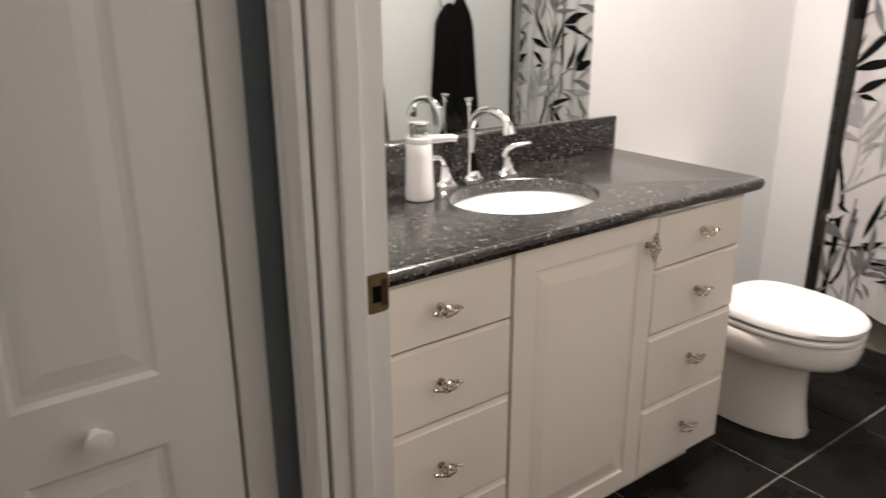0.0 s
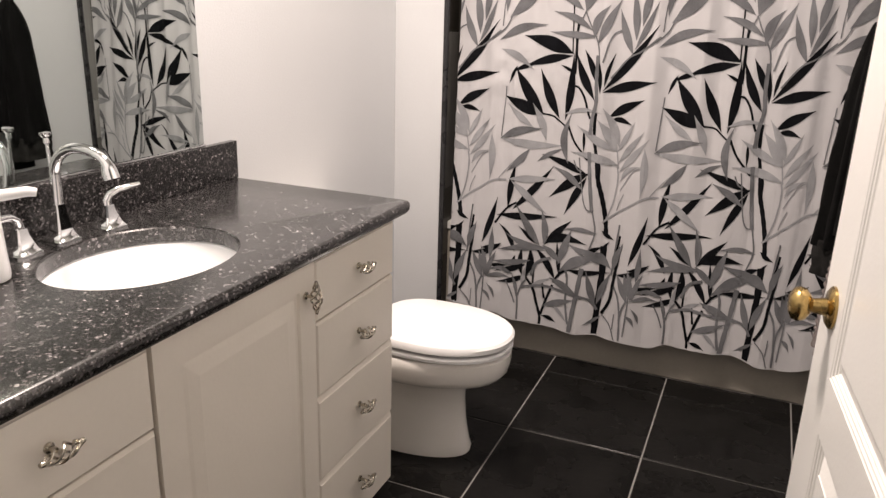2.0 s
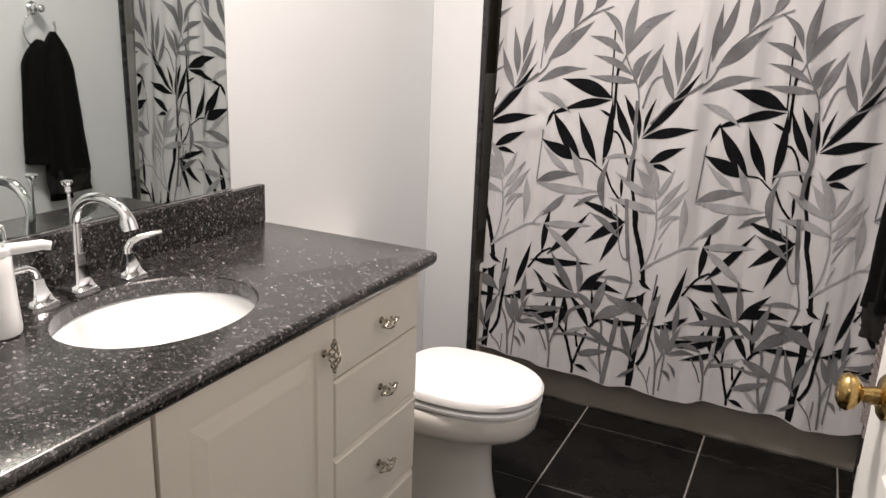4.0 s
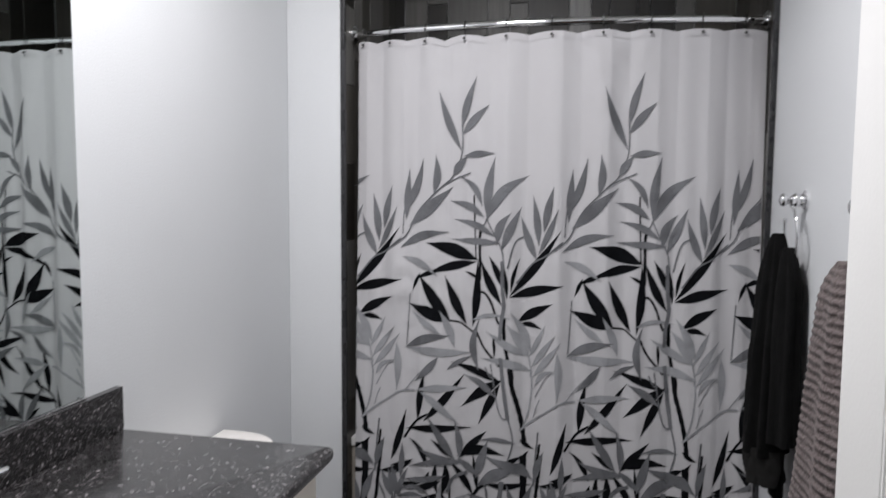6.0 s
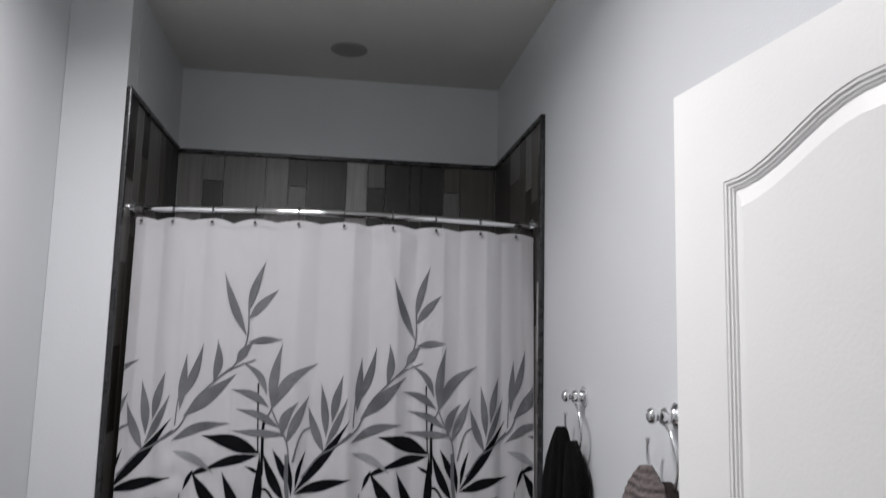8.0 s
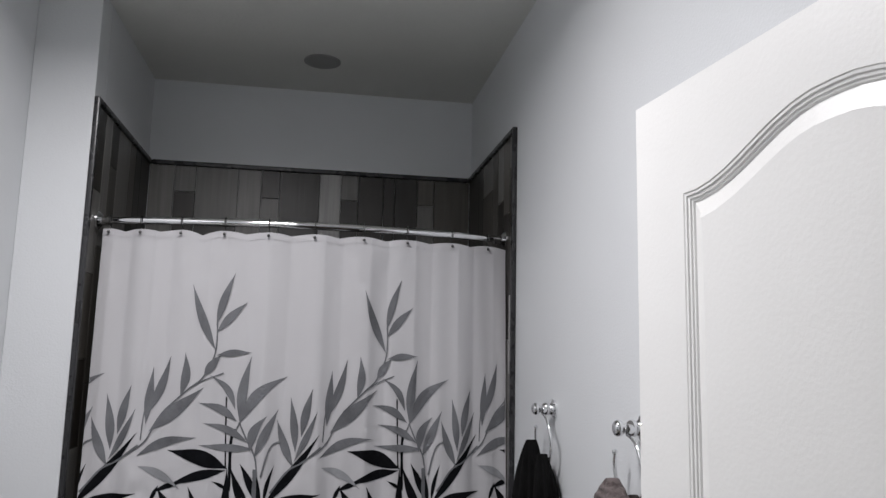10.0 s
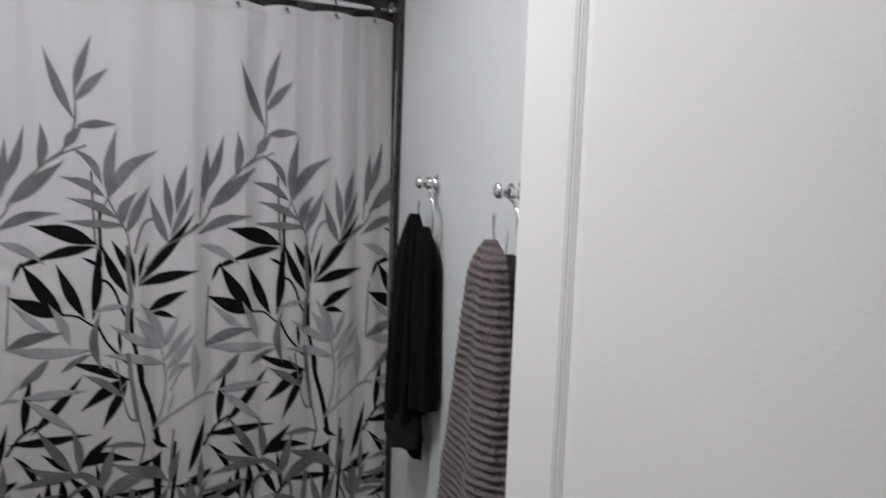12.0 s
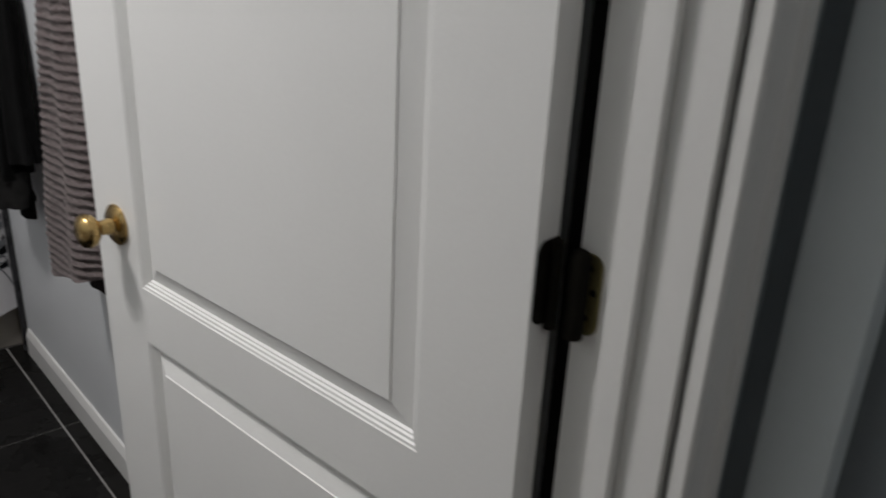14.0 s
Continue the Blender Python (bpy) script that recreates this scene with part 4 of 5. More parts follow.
for tone, name in (("L", "pale_leaf_print"), ("M", "grey_leaf_print"), ("K", "black_leaf_print")):
    ob = part(name, ink_bm[tone], INK[tone], curtain, {"L": "pale grey printed bamboo leaves", "M": "mid grey printed bamboo leaves", "K": "black printed bamboo leaves"}[tone])
    tagged(ob, kind="stuff")

for x in RINGS:
    z = CTOP - 0.012
    ring_ob = thing("curtain_ring", "small dark steel curtain hook over the shower rod", "curtain hook", at=(x, rod_y(x), RODZ), group="hooks along the shower rod")
    loop = [(0.0, 0.0185 * math.sin(a), 0.0185 * math.cos(a)) for a in [2 * math.pi * i / 20 for i in range(-7, 9)]]
    wire = bmesh.new()
    tube(wire, loop + [(0, 0.004, -0.030), (0, -0.012 - fold(x, z), -0.042)], 0.0018, 6)
    part("wire", wire, HOOK, ring_ob, "", True)
    part("bead", turned(bmesh.new(), (0, -0.012 - fold(x, z), -0.042), [(-0.005, 0.001), (-0.004, 0.004), (0, 0.0055), (0.004, 0.004), (0.005, 0.001)], "y", 10), HOOK, ring_ob, "", True)

# ---- vanity ----
FX, VY0, VY1, VTOP = 0.535, -0.335, 0.873, 0.832
vanity = thing("vanity_cabinet", "off-white lacquered vanity cabinet with drawers and one door", "vanity cabinet")
carcass = bmesh.new()
for x0, x1, y0, y1, z0, z1 in ((0.0, FX - 0.020, VY0, VY0 + 0.018, 0.085, VTOP), (0.0, FX - 0.020, VY1 - 0.018, VY1, 0.085, VTOP), (0.0, FX - 0.020, VY0 + 0.018, VY1 - 0.018, 0.085, 0.103),
                               (0.0, 0.006, VY0 + 0.018, VY1 - 0.018, 0.103, VTOP), (FX - 0.038, FX - 0.020, VY0 + 0.018, VY1 - 0.018, 0.103, VTOP)):
    block(carcass, x0, x1, y0, y1, z0, z1)
part("carcass", carcass, CABINET, vanity)
part("toe_kick", box(0.0, FX - 0.075, VY0, VY1 - 0.03, 0.0, 0.085), CABINET, vanity)


def cage_pull(parent, y, z, upright):
    """Twisted bird-cage pull on a centre post."""
    bm = bmesh.new()
    n = 18
    ends = []
    for k in range(4):
        pts = []
        for i in range(n + 1):
            s = i / n
            a = 2 * math.pi * (k / 4 + 0.9 * s)
            r = 0.0026 + 0.0092 * math.sin(math.pi * s)
            along = (s - 0.5) * 0.058
            u, v = r * math.cos(a), r * math.sin(a)
            pts.append((0.026 + u, v, along) if upright else (0.026 + u, along, v))
        tube(bm, pts, 0.0020, 6)
    for sgn in (-1, 1):
        c = (0.026, 0, sgn * 0.030) if upright else (0.026, sgn * 0.030, 0)
        turned(bm, c, [(-0.006, 0.001), (-0.005, 0.0035), (0, 0.0045), (0.005, 0.0035), (0.006, 0.001)], "z" if upright else "y", 12)
    turned(bm, (0, 0, 0), [(0, 0.008), (0.003, 0.008), (0.005, 0.004), (0.020, 0.0035), (0.024, 0.005)], "x", 14)
    ob = part("pull", bm, NICKEL, parent, "aged nickel bird-cage pull", True)
    ob.location = (FX, y, z)
    return ob


def drawer_front(y0, y1, z0, z1, top):
    """Slab with a routed edge."""
    bm = bmesh.new()
    loops = []
    for x, i, k in ((FX - 0.020, 0.0, 0.0), (FX - 0.008, 0.0, 0.0), (FX - 0.006, 0.0015, 0.12), (FX - 0.002, 0.004, 0.85), (FX, 0.006, 1.0)):
        loops.append([Vector((x, y0 + i, z0 + i)), Vector((x, y1 - i, z0 + i)), Vector((x, y1 - i, z1 - top * k)), Vector((x, y0 + i, z1 - top * k))])
    loft(bm, loops)
    return part("drawer_front", bm, CABINET, vanity)


ZS = [0.088, 0.297, 0.508, 0.686, 0.830]
for y0, y1 in ((VY0, 0.0465), (0.5095, VY1)):
    for a, b in zip(ZS, ZS[1:]):
        d = drawer_front(y0 + 0.0015, y1 - 0.0015, a + 0.0015, b - 0.0015, 0.012 if b < 0.6 else 0.006)
        cage_pull(d, (y0 + y1) / 2, (a + b) / 2 + 0.004, False)
bm = bmesh.new()
face_with_panels(bm, 0.457, ZS[0] + 0.0015, ZS[-1] - 0.0015, [rect(0.055, 0.402, 0.140, 0.777)], [(0.004, 0.006), (0.012, 0.006), (0.020, 0.004), (0.045, 0.0)], 0.0)
rimv = [(0, ZS[0] + 0.0015), (0.457, ZS[0] + 0.0015), (0.457, ZS[-1] - 0.0015), (0, ZS[-1] - 0.0015)]
loft(bm, [[Vector((x, 0.0, z)) for x, z in rimv], [Vector((x, 0.020, z)) for x, z in rimv]], start=False)
for v in bm.verts:
    v.co = Vector((FX - v.co.y, 0.0495 + v.co.x, v.co.z))
vdoor = part("cabinet_door", bm, CABINET, vanity, "raised-panel cabinet door")
cage_pull(vdoor, 0.472, 0.764, True)

CT, SX, SY, SA, SB = 0.864, 0.286, 0.301, 0.162, 0.199
counter = thing("countertop", "polished dark speckled granite countertop with backsplash", "countertop")
bm = bmesh.new()


def slab_outline(i):
    x1, y0, y1, r = 0.552 - i, -0.362, 0.942 - i, 0.018
    pts = [(0.0, y0), (x1, y0)]
    for k in range(7):
        a = math.pi / 2 * k / 6
        pts.append((x1 - r + r * math.cos(a), y1 - r + r * math.sin(a)))
    return pts + [(0.0, y1)]


prev = None
for inset, z in ((0.010, CT), (0.004, CT - 0.002), (0.001, CT - 0.006), (0.0, CT - 0.013), (0.001, CT - 0.022), (0.006, CT - 0.030), (0.020, CT - 0.032)):
    cur = [bm.verts.new((x, y, z)) for x, y in slab_outline(inset)]
    if prev is None:
        top = cur
    else:
        for i in range(len(cur)):
            j = (i + 1) % len(cur)
            bm.faces.new((prev[i], prev[j], cur[j], cur[i]))
    prev = cur
hole = [[bm.verts.new((SX + (SA + o) * math.cos(2 * math.pi * i / 48), SY + (SB + o) * math.sin(2 * math.pi * i / 48), z)) for i in range(48)] for o, z in ((0.003, CT), (0.0, CT - 0.003), (0.0, CT - 0.032))]
for a, b in zip(hole, hole[1:]):
    for i in range(48):
        bm.faces.new((a[i], a[(i + 1) % 48], b[(i + 1) % 48], b[i]))
for outer, inner in ((top, hole[0]), (prev, hole[2])):
    es = []
    for ring in (outer, inner):
        for i in range(len(ring)):
            e = bm.edges.get((ring[i], ring[(i + 1) % len(ring)]))
            es.append(e or bm.edges.new((ring[i], ring[(i + 1) % len(ring)])))
    bmesh.ops.triangle_fill(bm, edges=es, use_beauty=True)
part("slab", bm, GRANITE, counter, "", True)
part("backsplash", box(0.0, 0.020, -0.362, 0.938, CT, CT + 0.103, bevel=0.002), GRANITE, counter, "granite backsplash")

sink = thing("sink", "white oval undermount ceramic sink", "sink")
bm = bmesh.new()
loops = []
for f, z in ((1.12, CT - 0.033), (1.03, CT - 0.0335), (1.00, CT - 0.038), (0.97, CT - 0.052), (0.90, CT - 0.078), (0.78, CT - 0.105), (0.60, CT - 0.128), (0.36, CT - 0.142), (0.13, CT - 0.146)):
    loops.append([Vector((SX + SA * f * math.cos(2 * math.pi * i / 48), SY + SB * f * math.sin(2 * math.pi * i / 48), z)) for i in range(48)])
loft(bm, loops, start=False)
part("bowl", bm, CERAMIC, sink, "", True)
part("drain", turned(bmesh.new(), (SX, SY, CT - 0.145), [(0, 0.022), (0.003, 0.022), (0.004, 0.018), (0.002, 0.012)], "z", 20), CHROME, sink, "chrome drain", True)

# ---- faucet ----
FC = Vector((0.090, 0.294, CT))
faucet = thing("faucet", "chrome widespread gooseneck faucet with two lever handles", "faucet", at=FC)


def arc(p0, top, p1, n=18):
    """Half-ellipse in the x-z plane."""
    cx, rx = (p0[0] + p1[0]) / 2, (p1[0] - p0[0]) / 2
    out = []
    for i in range(n + 1):
        a = math.pi * (1 - i / n)
        base = p0[2] if i < n / 2 else p1[2]
        out.append((cx + rx * math.cos(a), p0[1], base + (top - base) * math.sin(a)))
    return out


spine = [(-0.010, 0, 0.012), (-0.0115, 0.003, 0.06), (-0.0155, 0.008, 0.10)] + arc((-0.018, 0.011, 0.130), 0.190, (0.125, 0.011, 0.155)) + [(0.130, 0.011, 0.138)]
rad = [0.0105, 0.0105, 0.0105] + [0.0105] * 17 + [0.0125, 0.0145] + [0.016]
part("spout", tube(bmesh.new(), spine, rad, 16), CHROME, faucet, "", True)


def flared_foot(bm, y, high, x=0.0):
    loops = []
    for z, h in ((0.0, 0.029), (0.004, 0.029), (0.006, 0.026), (0.013, 0.021), (0.026, 0.0165), (high * 0.75, 0.0124), (high, 0.0107)):
        loops.append([Vector((x + h * sx, y + h * sy, z)) for sx, sy in ((-1, -0.8), (-0.8, -1), (0.8, -1), (1, -0.8), (1, 0.8), (0.8, 1), (-0.8, 1), (-1, 0.8))])
    return loft(bm, loops)


part("spout_foot", flared_foot(bmesh.new(), 0.001, 0.075, -0.010), CHROME, faucet, "", True)
rod_bm = bmesh.new()
tube(rod_bm, [(-0.024, 0.010, 0.095), (-0.0300, 0.011, 0.190), (-0.0301, 0.011, 0.192), (-0.0306, 0.011, 0.199), (-0.0308, 0.011, 0.202), (-0.0312, 0.011, 0.208), (-0.0316, 0.011, 0.213), (-0.0318, 0.011, 0.2145)],
     [0.0032, 0.0032, 0.006, 0.0055, 0.005, 0.0105, 0.011, 0.003], 14)
part("lift_rod", rod_bm, CHROME, faucet, "", True)
for s in (-1, 1):
    bm = bmesh.new()
    flared_foot(bm, s * 0.105 + 0.008, 0.05)
    tube(bm, [(0, s * 0.105 + 0.008, 0.045), (-0.001, s * 0.106 + 0.008, 0.058), (0.003, s * 0.114 + 0.008, 0.070), (0.010, s * 0.130 + 0.008, 0.078), (0.018, s * 0.152 + 0.008, 0.081), (0.026, s * 0.174 + 0.008, 0.083)], [0.011, 0.010, 0.0085, 0.0075, 0.0075, 0.006], 12)
    part("lever_handle", bm, CHROME, faucet, "", True)

soap = thing("soap_dispenser", "white plastic soap dispenser with clear top on the counter", "soap dispenser", at=(0.165, 0.070, CT))
part("bottle", turned(bmesh.new(), (0, 0, 0), [(0, 0.030), (0.003, 0.034), (0.012, 0.0355), (0.06, 0.033), (0.11, 0.0315), (0.134, 0.031), (0.137, 0.029)], "z", 28), PLASTIC, soap, "", True)
bm = bmesh.new()
turned(bm, (0, 0, 0), [(0.1365, 0.0285), (0.140, 0.031), (0.150, 0.031), (0.153, 0.028)], "z", 28)
tube(bm, [(0.010, 0.014, 0.145), (0.030, 0.042, 0.147), (0.044, 0.062, 0.149), (0.052, 0.073, 0.146)], [0.011, 0.0095, 0.009, 0.0075], 12)
part("spout", bm, PLASTIC, soap, "white spout", True)
part("reservoir", turned(bmesh.new(), (0, 0, 0), [(0.1535, 0.0265), (0.180, 0.0265), (0.186, 0.024), (0.187, 0.010)], "z", 28), CLEAR, soap, "clear plastic top", True)

mirror = thing("mirror", "frameless wall mirror standing on the backsplash", "mirror")
part("backing", box(0.0005, 0.004, -0.332, 0.822, CT + 0.109, 1.885), SHADOWBLACK, mirror)
part("glass", box(0.0042, 0.0075, -0.330, 0.820, CT + 0.109, 1.883, bevel=0.001), MIRROR, mirror)

part("bottom_channel", box(0.0005, 0.0105, -0.332, 0.822, CT + 0.1034, CT + 0.1085, bevel=0.001), CHROME, mirror, "thin metal mirror channel")

# ---- toilet ----
TY = 1.220
toilet = thing("toilet", "white ceramic toilet with the lid closed", "toilet", at=(0, TY, 0))


def egg(x0, x1, half, z, n=36, square=0.0):
    """Elongated seat outline between x0 (back) and x1 (front)."""
    xm = x0 + (x1 - x0) * 0.46
    out = []
    for i in range(n):
        a = 2 * math.pi * i / n
        ca, sa = math.cos(a), math.sin(a)
        px = xm + (x1 - xm) * ca if ca > 0 else xm + (xm - x0) * math.copysign(abs(ca) ** 0.62, ca)
        py = half * math.copysign(abs(sa) ** (0.9 if ca > 0 else 0.72), sa)
        out.append(Vector((px, py, z)))
    return out


part("bowl", loft(bmesh.new(), [egg(0.22, 0.634, 0.103, 0.0), egg(0.22, 0.636, 0.104, 0.012), egg(0.23, 0.628, 0.098, 0.035), egg(0.24, 0.616, 0.092, 0.10), egg(0.24, 0.610, 0.090, 0.17), egg(0.24, 0.612, 0.092, 0.215),
     egg(0.24, 0.622, 0.098, 0.238), egg(0.23, 0.652, 0.118, 0.254), egg(0.22, 0.694, 0.146, 0.264), egg(0.21, 0.726, 0.166, 0.277), egg(0.20, 0.742, 0.177, 0.297), egg(0.20, 0.748, 0.181, 0.330), egg(0.20, 0.747, 0.180, 0.352), egg(0.20, 0.740, 0.175, 0.358)]), TOILETWHITE, toilet, "", True)
part("seat", loft(bmesh.new(), [egg(0.36, 0.66, 0.10, 0.3585), egg(0.36, 0.662, 0.102, 0.3615), egg(0.315, 0.740, 0.171, 0.3625), egg(0.31, 0.749, 0.178, 0.3665), egg(0.31, 0.750, 0.179, 0.376), egg(0.315, 0.745, 0.175, 0.3815), egg(0.36, 0.66, 0.10, 0.3825)]), PLASTIC, toilet, "white seat ring", True)
part("lid", loft(bmesh.new(), [egg(0.36, 0.66, 0.10, 0.383), egg(0.36, 0.662, 0.102, 0.3865), egg(0.315, 0.741, 0.171, 0.3875), egg(0.31, 0.751, 0.180, 0.3925), egg(0.31, 0.752, 0.180, 0.406), egg(0.317, 0.745, 0.174, 0.414), egg(0.36, 0.70, 0.14, 0.4195), egg(0.44, 0.60, 0.06, 0.421)]), PLASTIC, toilet, "closed white lid", True)


def bow(x0, x1, half, z, n=26, mid=0.035):
    """Tank plan: straight back, bowed front."""
    out = [Vector((x0, mid - half, z)), Vector((x0, mid + half, z))]
    for i in range(n + 1):
        a = math.pi * i / n
        out.append(Vector((x0 + 0.03 + (x1 - x0 - 0.03) * max(0.0, math.sin(a)) ** 0.75, mid + half * math.cos(a), z)))
    return list(reversed(out))


part("tank_lid", loft(bmesh.new(), [bow(0.014, 0.236, 0.168, 0.6745), bow(0.010, 0.242, 0.174, 0.6800), bow(0.010, 0.242, 0.174, 0.6960), bow(0.014, 0.234, 0.167, 0.7050), bow(0.030, 0.206, 0.140, 0.7090)]), TOILETWHITE, toilet, "", True)
part("tank", loft(bmesh.new(), [bow(0.020, 0.211, 0.150, 0.3850), bow(0.015, 0.226, 0.165, 0.4500), bow(0.015, 0.226, 0.163, 0.6740)]), TOILETWHITE, toilet, "", True)
part("flush_lever", turned(bmesh.new(), (0.226, -0.06, 0.647), [(0, 0.012), (0.008, 0.012), (0.014, 0.006)], "x", 14), CHROME, toilet, "", True)


# ---- towel rings and towels ----
def towel_ring(y, z):
    ob = thing("towel_ring", "chrome wall-mounted towel ring on a turned post", "towel ring", at=(W, y, z), group="towel rings on the wall")
    part("rosette", turned(bmesh.new(), (0, 0, 0), [(0, 0.027), (-0.005, 0.027), (-0.008, 0.022), (-0.012, 0.0165), (-0.016, 0.0145), (-0.021, 0.0175), (-0.026, 0.0185), (-0.031, 0.0165), (-0.036, 0.0125), (-0.041, 0.0105), (-0.045, 0.0115), (-0.048, 0.0150), (-0.053, 0.0172), (-0.058, 0.0172), (-0.063, 0.0145), (-0.066, 0.009), (-0.067, 0.002)], "x", 20), CHROME, ob, "", True)
    cross = bmesh.new()
    turned(cross, (-0.038, 0, 0), [(-0.026, 0.003), (-0.024, 0.009), (-0.016, 0.010), (-0.012, 0.007), (0.012, 0.007), (0.016, 0.010), (0.024, 0.009), (0.026, 0.003)], "y", 14)
    part("crossbar", cross, CHROME, ob, "", True)
    R = 0.074
    ring_bm = bmesh.new()
    around = [radians(66 + 290 * i / 40) for i in range(41)]
    tube(ring_bm, [(-0.038 + 0.004 * (1 - math.cos(a)), R * math.sin(a), -0.012 - R + R * math.cos(a)) for a in around], 0.0042, 10)
    tip = (-0.0356, R * math.sin(around[0]), -0.012 - R + R * math.cos(around[0]))
    turned(ring_bm, tip, [(-0.006, 0.001), (-0.004, 0.005), (0.0, 0.0062), (0.004, 0.005), (0.006, 0.001)], "z", 12)
    part("ring", ring_bm, CHROME, ob, "open chrome ring", True)
    return ob


def towel_layer(name, parent, mat, x, y, ztop, zbot, wtop, wbot, dtop, dbot, folds, seed, slant=0.0, rows=44, lean=0.0, rib=0.0, cone=0.07, ripple=0.05):
    """Gathered hanging cloth: a loft of rippled ovals, wider towards the hem."""
    rnd = random.Random(seed)
    ph = [rnd.uniform(0, 6.28) for _ in range(4)]
    bm = bmesh.new()
    loops, n = [], 72
    for j in range(rows + 1):
        s = j / rows
        e = min(1.0, s / cone)
        cap = 0.10 + 0.90 * math.sin(math.pi / 2 * e) ** 0.8
        wide = (wtop + (wbot - wtop) * s ** 0.8) * cap
        deep = (dtop + (dbot - dtop) * s ** 0.7) * (0.35 + 0.65 * cap)
        row = []
        for i in range(n):
            a = 2 * math.pi * i / n
            rip = 1 + (ripple + 0.08 * s) * math.sin(folds * a + ph[0] + 0.8 * s) + 0.05 * math.sin((folds + 3) * a + ph[1]) + 0.03 * math.sin(2 * a + ph[2] + 3 * s)
            rip += 0.16 * (0.3 + s) * noise.noise((2.2 * math.cos(a) + seed, 2.2 * math.sin(a), 2.6 * s)) + 0.05 * noise.noise((7 * math.cos(a), 7 * math.sin(a) + seed, 16 * s))
            px = deep * math.copysign(abs(math.cos(a)) ** 0.8, math.cos(a)) * rip
            py = wide * math.copysign(abs(math.sin(a)) ** 0.8, math.sin(a)) * (1 + 0.4 * (rip - 1))
            z = ztop + (zbot - ztop) * s + slant * s * py / max(wide, 0.01) * 0.5
            swell = 1 + rib * math.sin(20 * 17.6 * z - math.pi / 2)
            row.append(Vector((min(x + px * swell + lean * s, W - 0.004), y + py * (1 + 0.4 * (swell - 1)), z)))
        loops.append(row)
    loft(bm, loops)
    return part(name, bm, mat, parent, "", True)


towel_ring(1.505, 1.415)
towel_ring(0.906, 1.415)
dark = thing("charcoal_towel", "charcoal terry hand towel hanging through a ring", "towel")
towel_layer("front_fold", dark, CHARCOAL, 1.580, 1.548, 1.325, 0.735, 0.060, 0.092, 0.032, 0.050, 7, 3, lean=-0.016, cone=0.26, ripple=0.11)
towel_layer("back_fold", dark, CHARCOAL, 1.596, 1.492, 1.292, 0.775, 0.072, 0.110, 0.030, 0.036, 7, 8, lean=-0.002, slant=-0.03, cone=0.22, ripple=0.11)
towel_layer("cuff", dark, CUFF, 1.566, 1.552, 0.760, 0.655, 0.095, 0.090, 0.046, 0.046, 5, 3, rows=14)
towel_layer("tail", dark, CHARCOAL, 1.598, 1.530, 0.72, 0.615, 0.045, 0.050, 0.014, 0.016, 4, 2, rows=14)
striped = thing("striped_towel", "taupe and brown striped terry towel hanging through a ring", "towel")
towel_layer("front_fold", striped, STRIPED, 1.575, 0.926, 1.312, 0.655, 0.060, 0.178, 0.030, 0.056, 5, 21, lean=-0.012, slant=-0.10, rows=280, rib=0.035, cone=0.12)
towel_layer("back_fold", striped, SHADED_BROWN, 1.603, 0.886, 1.285, 0.615, 0.048, 0.145, 0.022, 0.028, 4, 5, slant=-0.05, rows=280, rib=0.05)

# ---- pieces: alcove planks and floor tiles ----
rnd = random.Random(7)


def plank(parent, axis, a0, a1, z0, z1, face, tone):
    """One upright tile on a wall; axis: the way its width runs; face: where its front lies."""
    g, t, b = 0.0012, 0.009, 0.0012
    bm = bmesh.new()
    outer = rect(a0 + g, a1 - g, z0 + g, z1 - g)
    inner = rect(a0 + g + b, a1 - g - b, z0 + g + b, z1 - g - b)
    loops = []
    for pts, d in ((outer, 0.0), (outer, t - b), (inner, t)):
        loops.append([Vector((u, BACK - d, z)) if axis == "x" else Vector((JOG + d if face < 0.5 else W - d, u, z)) for u, z in pts])
    loft(bm, loops, start=False)
    return part("plank", bm, PLANKS[tone], parent)


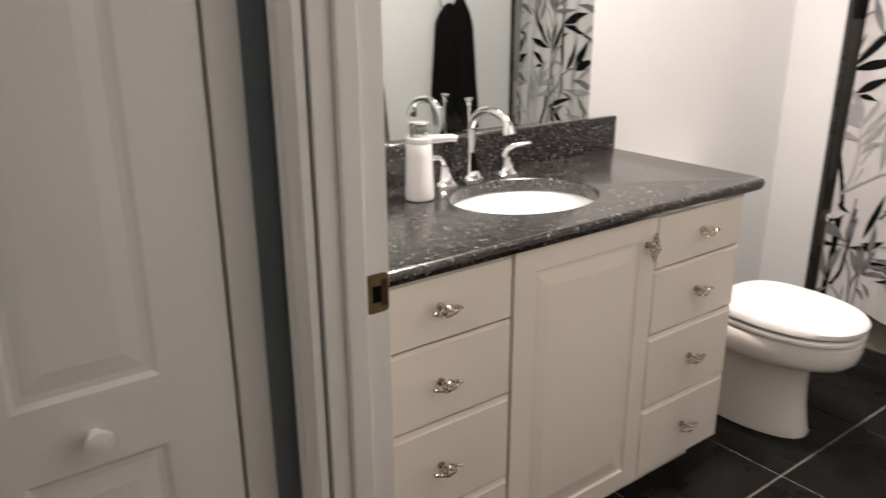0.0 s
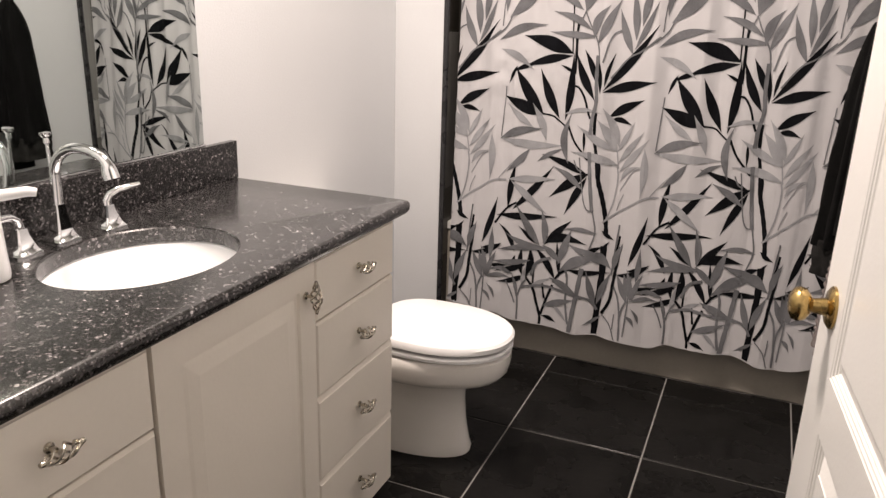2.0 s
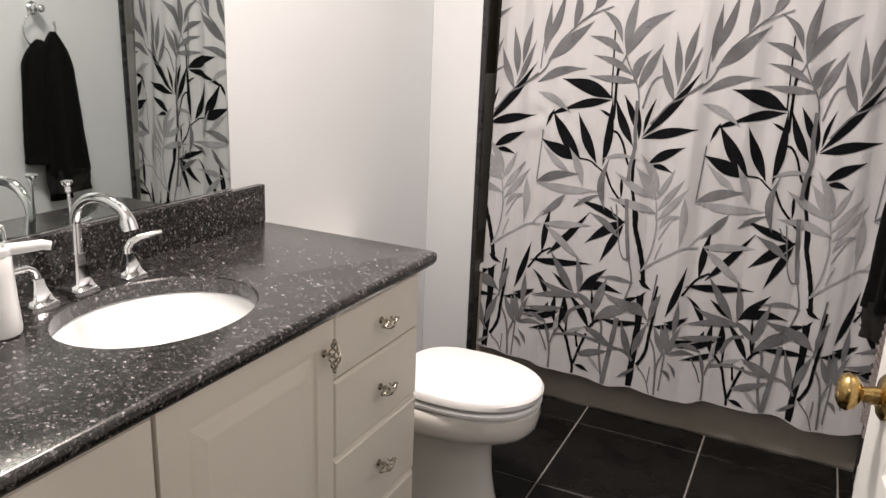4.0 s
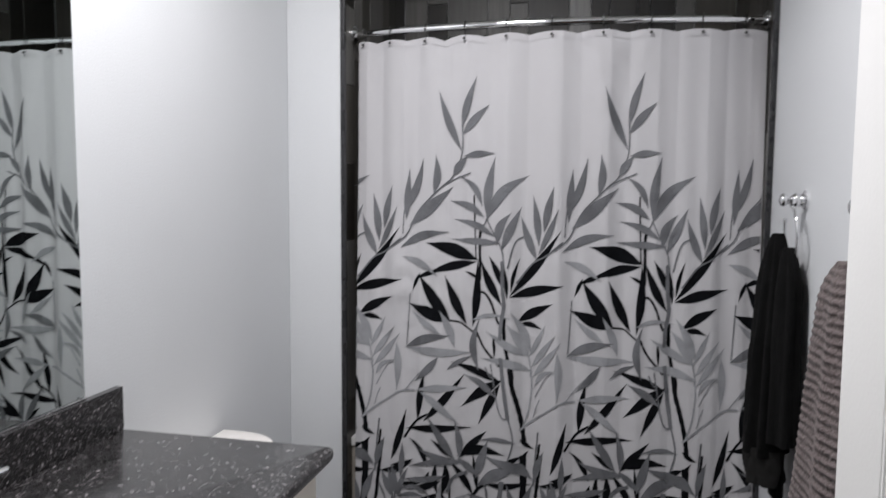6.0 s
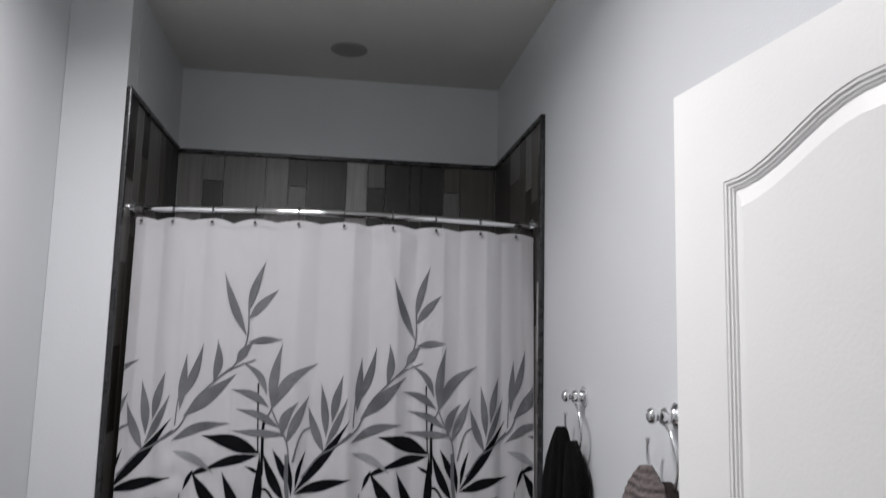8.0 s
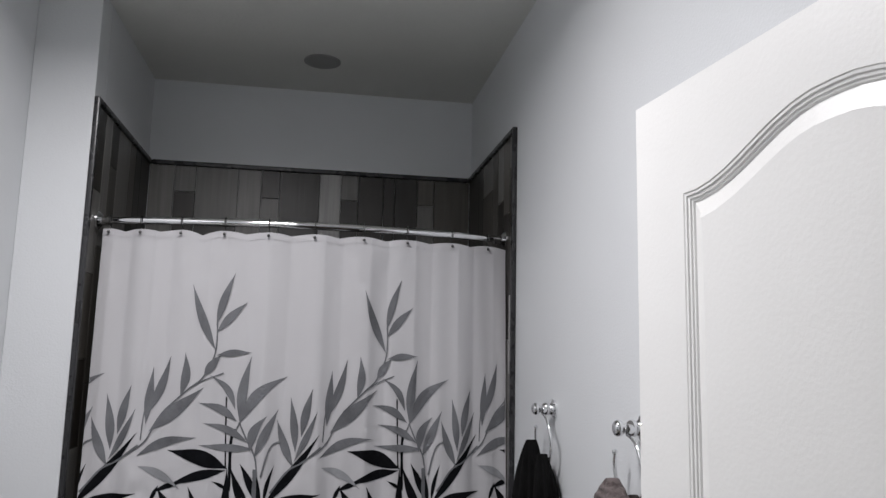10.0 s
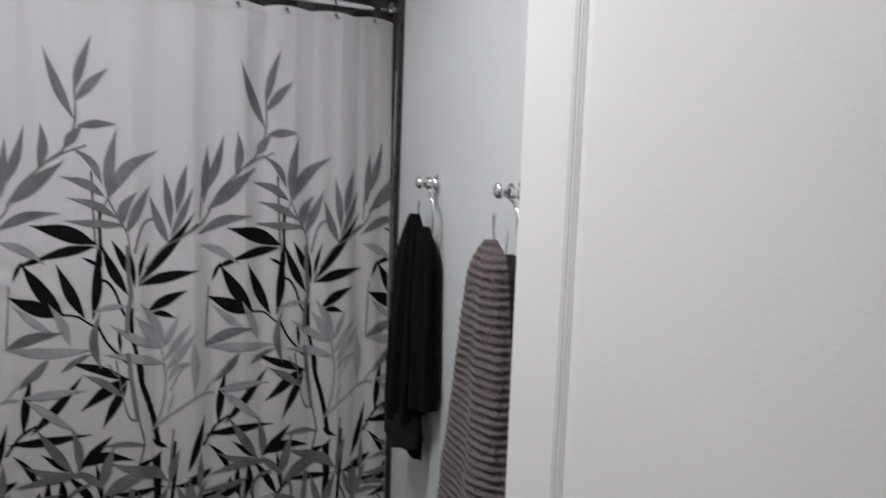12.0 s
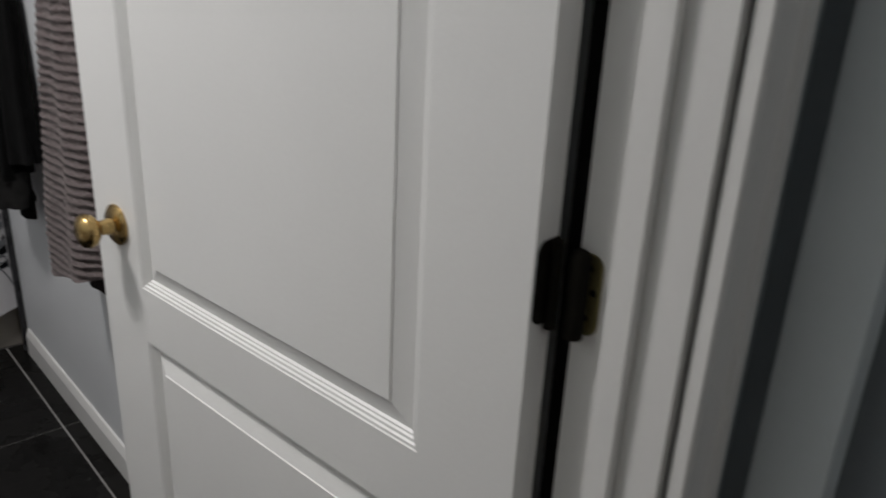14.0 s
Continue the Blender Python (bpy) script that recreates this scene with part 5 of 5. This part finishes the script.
def plank_field(parent, axis, lo, hi, face, columns):
    """Columns of tiles from lo to hi: width, depth of the first tile, tone of the first and of the second."""
    u = lo
    for k, (w, first, tone, under) in enumerate(columns):
        u1 = hi if k == len(columns) - 1 else min(hi, u + w)
        z = 0.502 if axis == "x" or u > 1.99 else 0.0
        z1, step, here = TILETOP, first, tone
        while z1 > z + 0.002:
            z0 = max(z, z1 - step)
            if z0 - z < 0.05:
                z0 = z
            plank(parent, axis, u, u1, z0, z1, face, here)
            z1, step = z0, rnd.choice((0.18, 0.28, 0.46, 0.60))
            here = under if z1 > TILETOP - first - 0.001 else rnd.choice("DBBMMG")
        u = u1


plank_field(alcove_back, "x", JOG + 0.010, W - 0.010, 0, [(0.105, 0.46, "M", "D"), (0.092, 0.115, "M", "D"), (0.180, 0.26, "M", "D"), (0.100, 0.40, "M", "B"), (0.080, 0.125, "D", "M"), (0.176, 0.50, "D", "B"),
            (0.094, 0.44, "G", "D"), (0.078, 0.115, "M", "D"), (0.115, 0.38, "D", "B"), (0.050, 0.55, "D", "M"), (0.105, 0.42, "D", "D"), (0.077, 0.120, "B", "M"), (0.163, 0.36, "B", "M")])
plank_field(alcove_west, "y", JOGY + 0.018, BACK - 0.010, 0, [(0.11, 0.28, "D", "M"), (0.09, 0.46, "M", "B"), (0.09, 0.16, "D", "B"), (0.18, 0.40, "M", "D"), (0.09, 0.30, "B", "D"), (0.09, 0.44, "D", "M"), (0.18, 0.5, "D", "B")])
plank_field(alcove_east, "y", JOGY + 0.018, BACK - 0.010, 1, [(0.05, 0.12, "M", "D"), (0.09, 0.28, "B", "D"), (0.09, 0.22, "M", "D"), (0.09, 0.40, "B", "M"), (0.18, 0.14, "M", "B"), (0.09, 0.42, "D", "M"), (0.22, 0.5, "D", "B")])

XS = [-0.10, 0.262, 0.700, 1.138, 1.576, W]
YS = [-0.43, -0.365, 0.080, 0.525, 0.970, 1.415, 1.865, 2.0165]
for x0, x1 in zip(XS, XS[1:]):
    for y0, y1 in zip(YS, YS[1:]):
        g, b = 0.0028, 0.002
        bm = bmesh.new()
        loft(bm, [[Vector((x, y, z)) for x, y in rect(x0 + i, x1 - i, y0 + i, y1 - i)] for i, z in ((g, -0.004), (g, -0.0015), (g + b, 0.0))], start=False)
        part("tile", bm, FLOORTILE, floor)
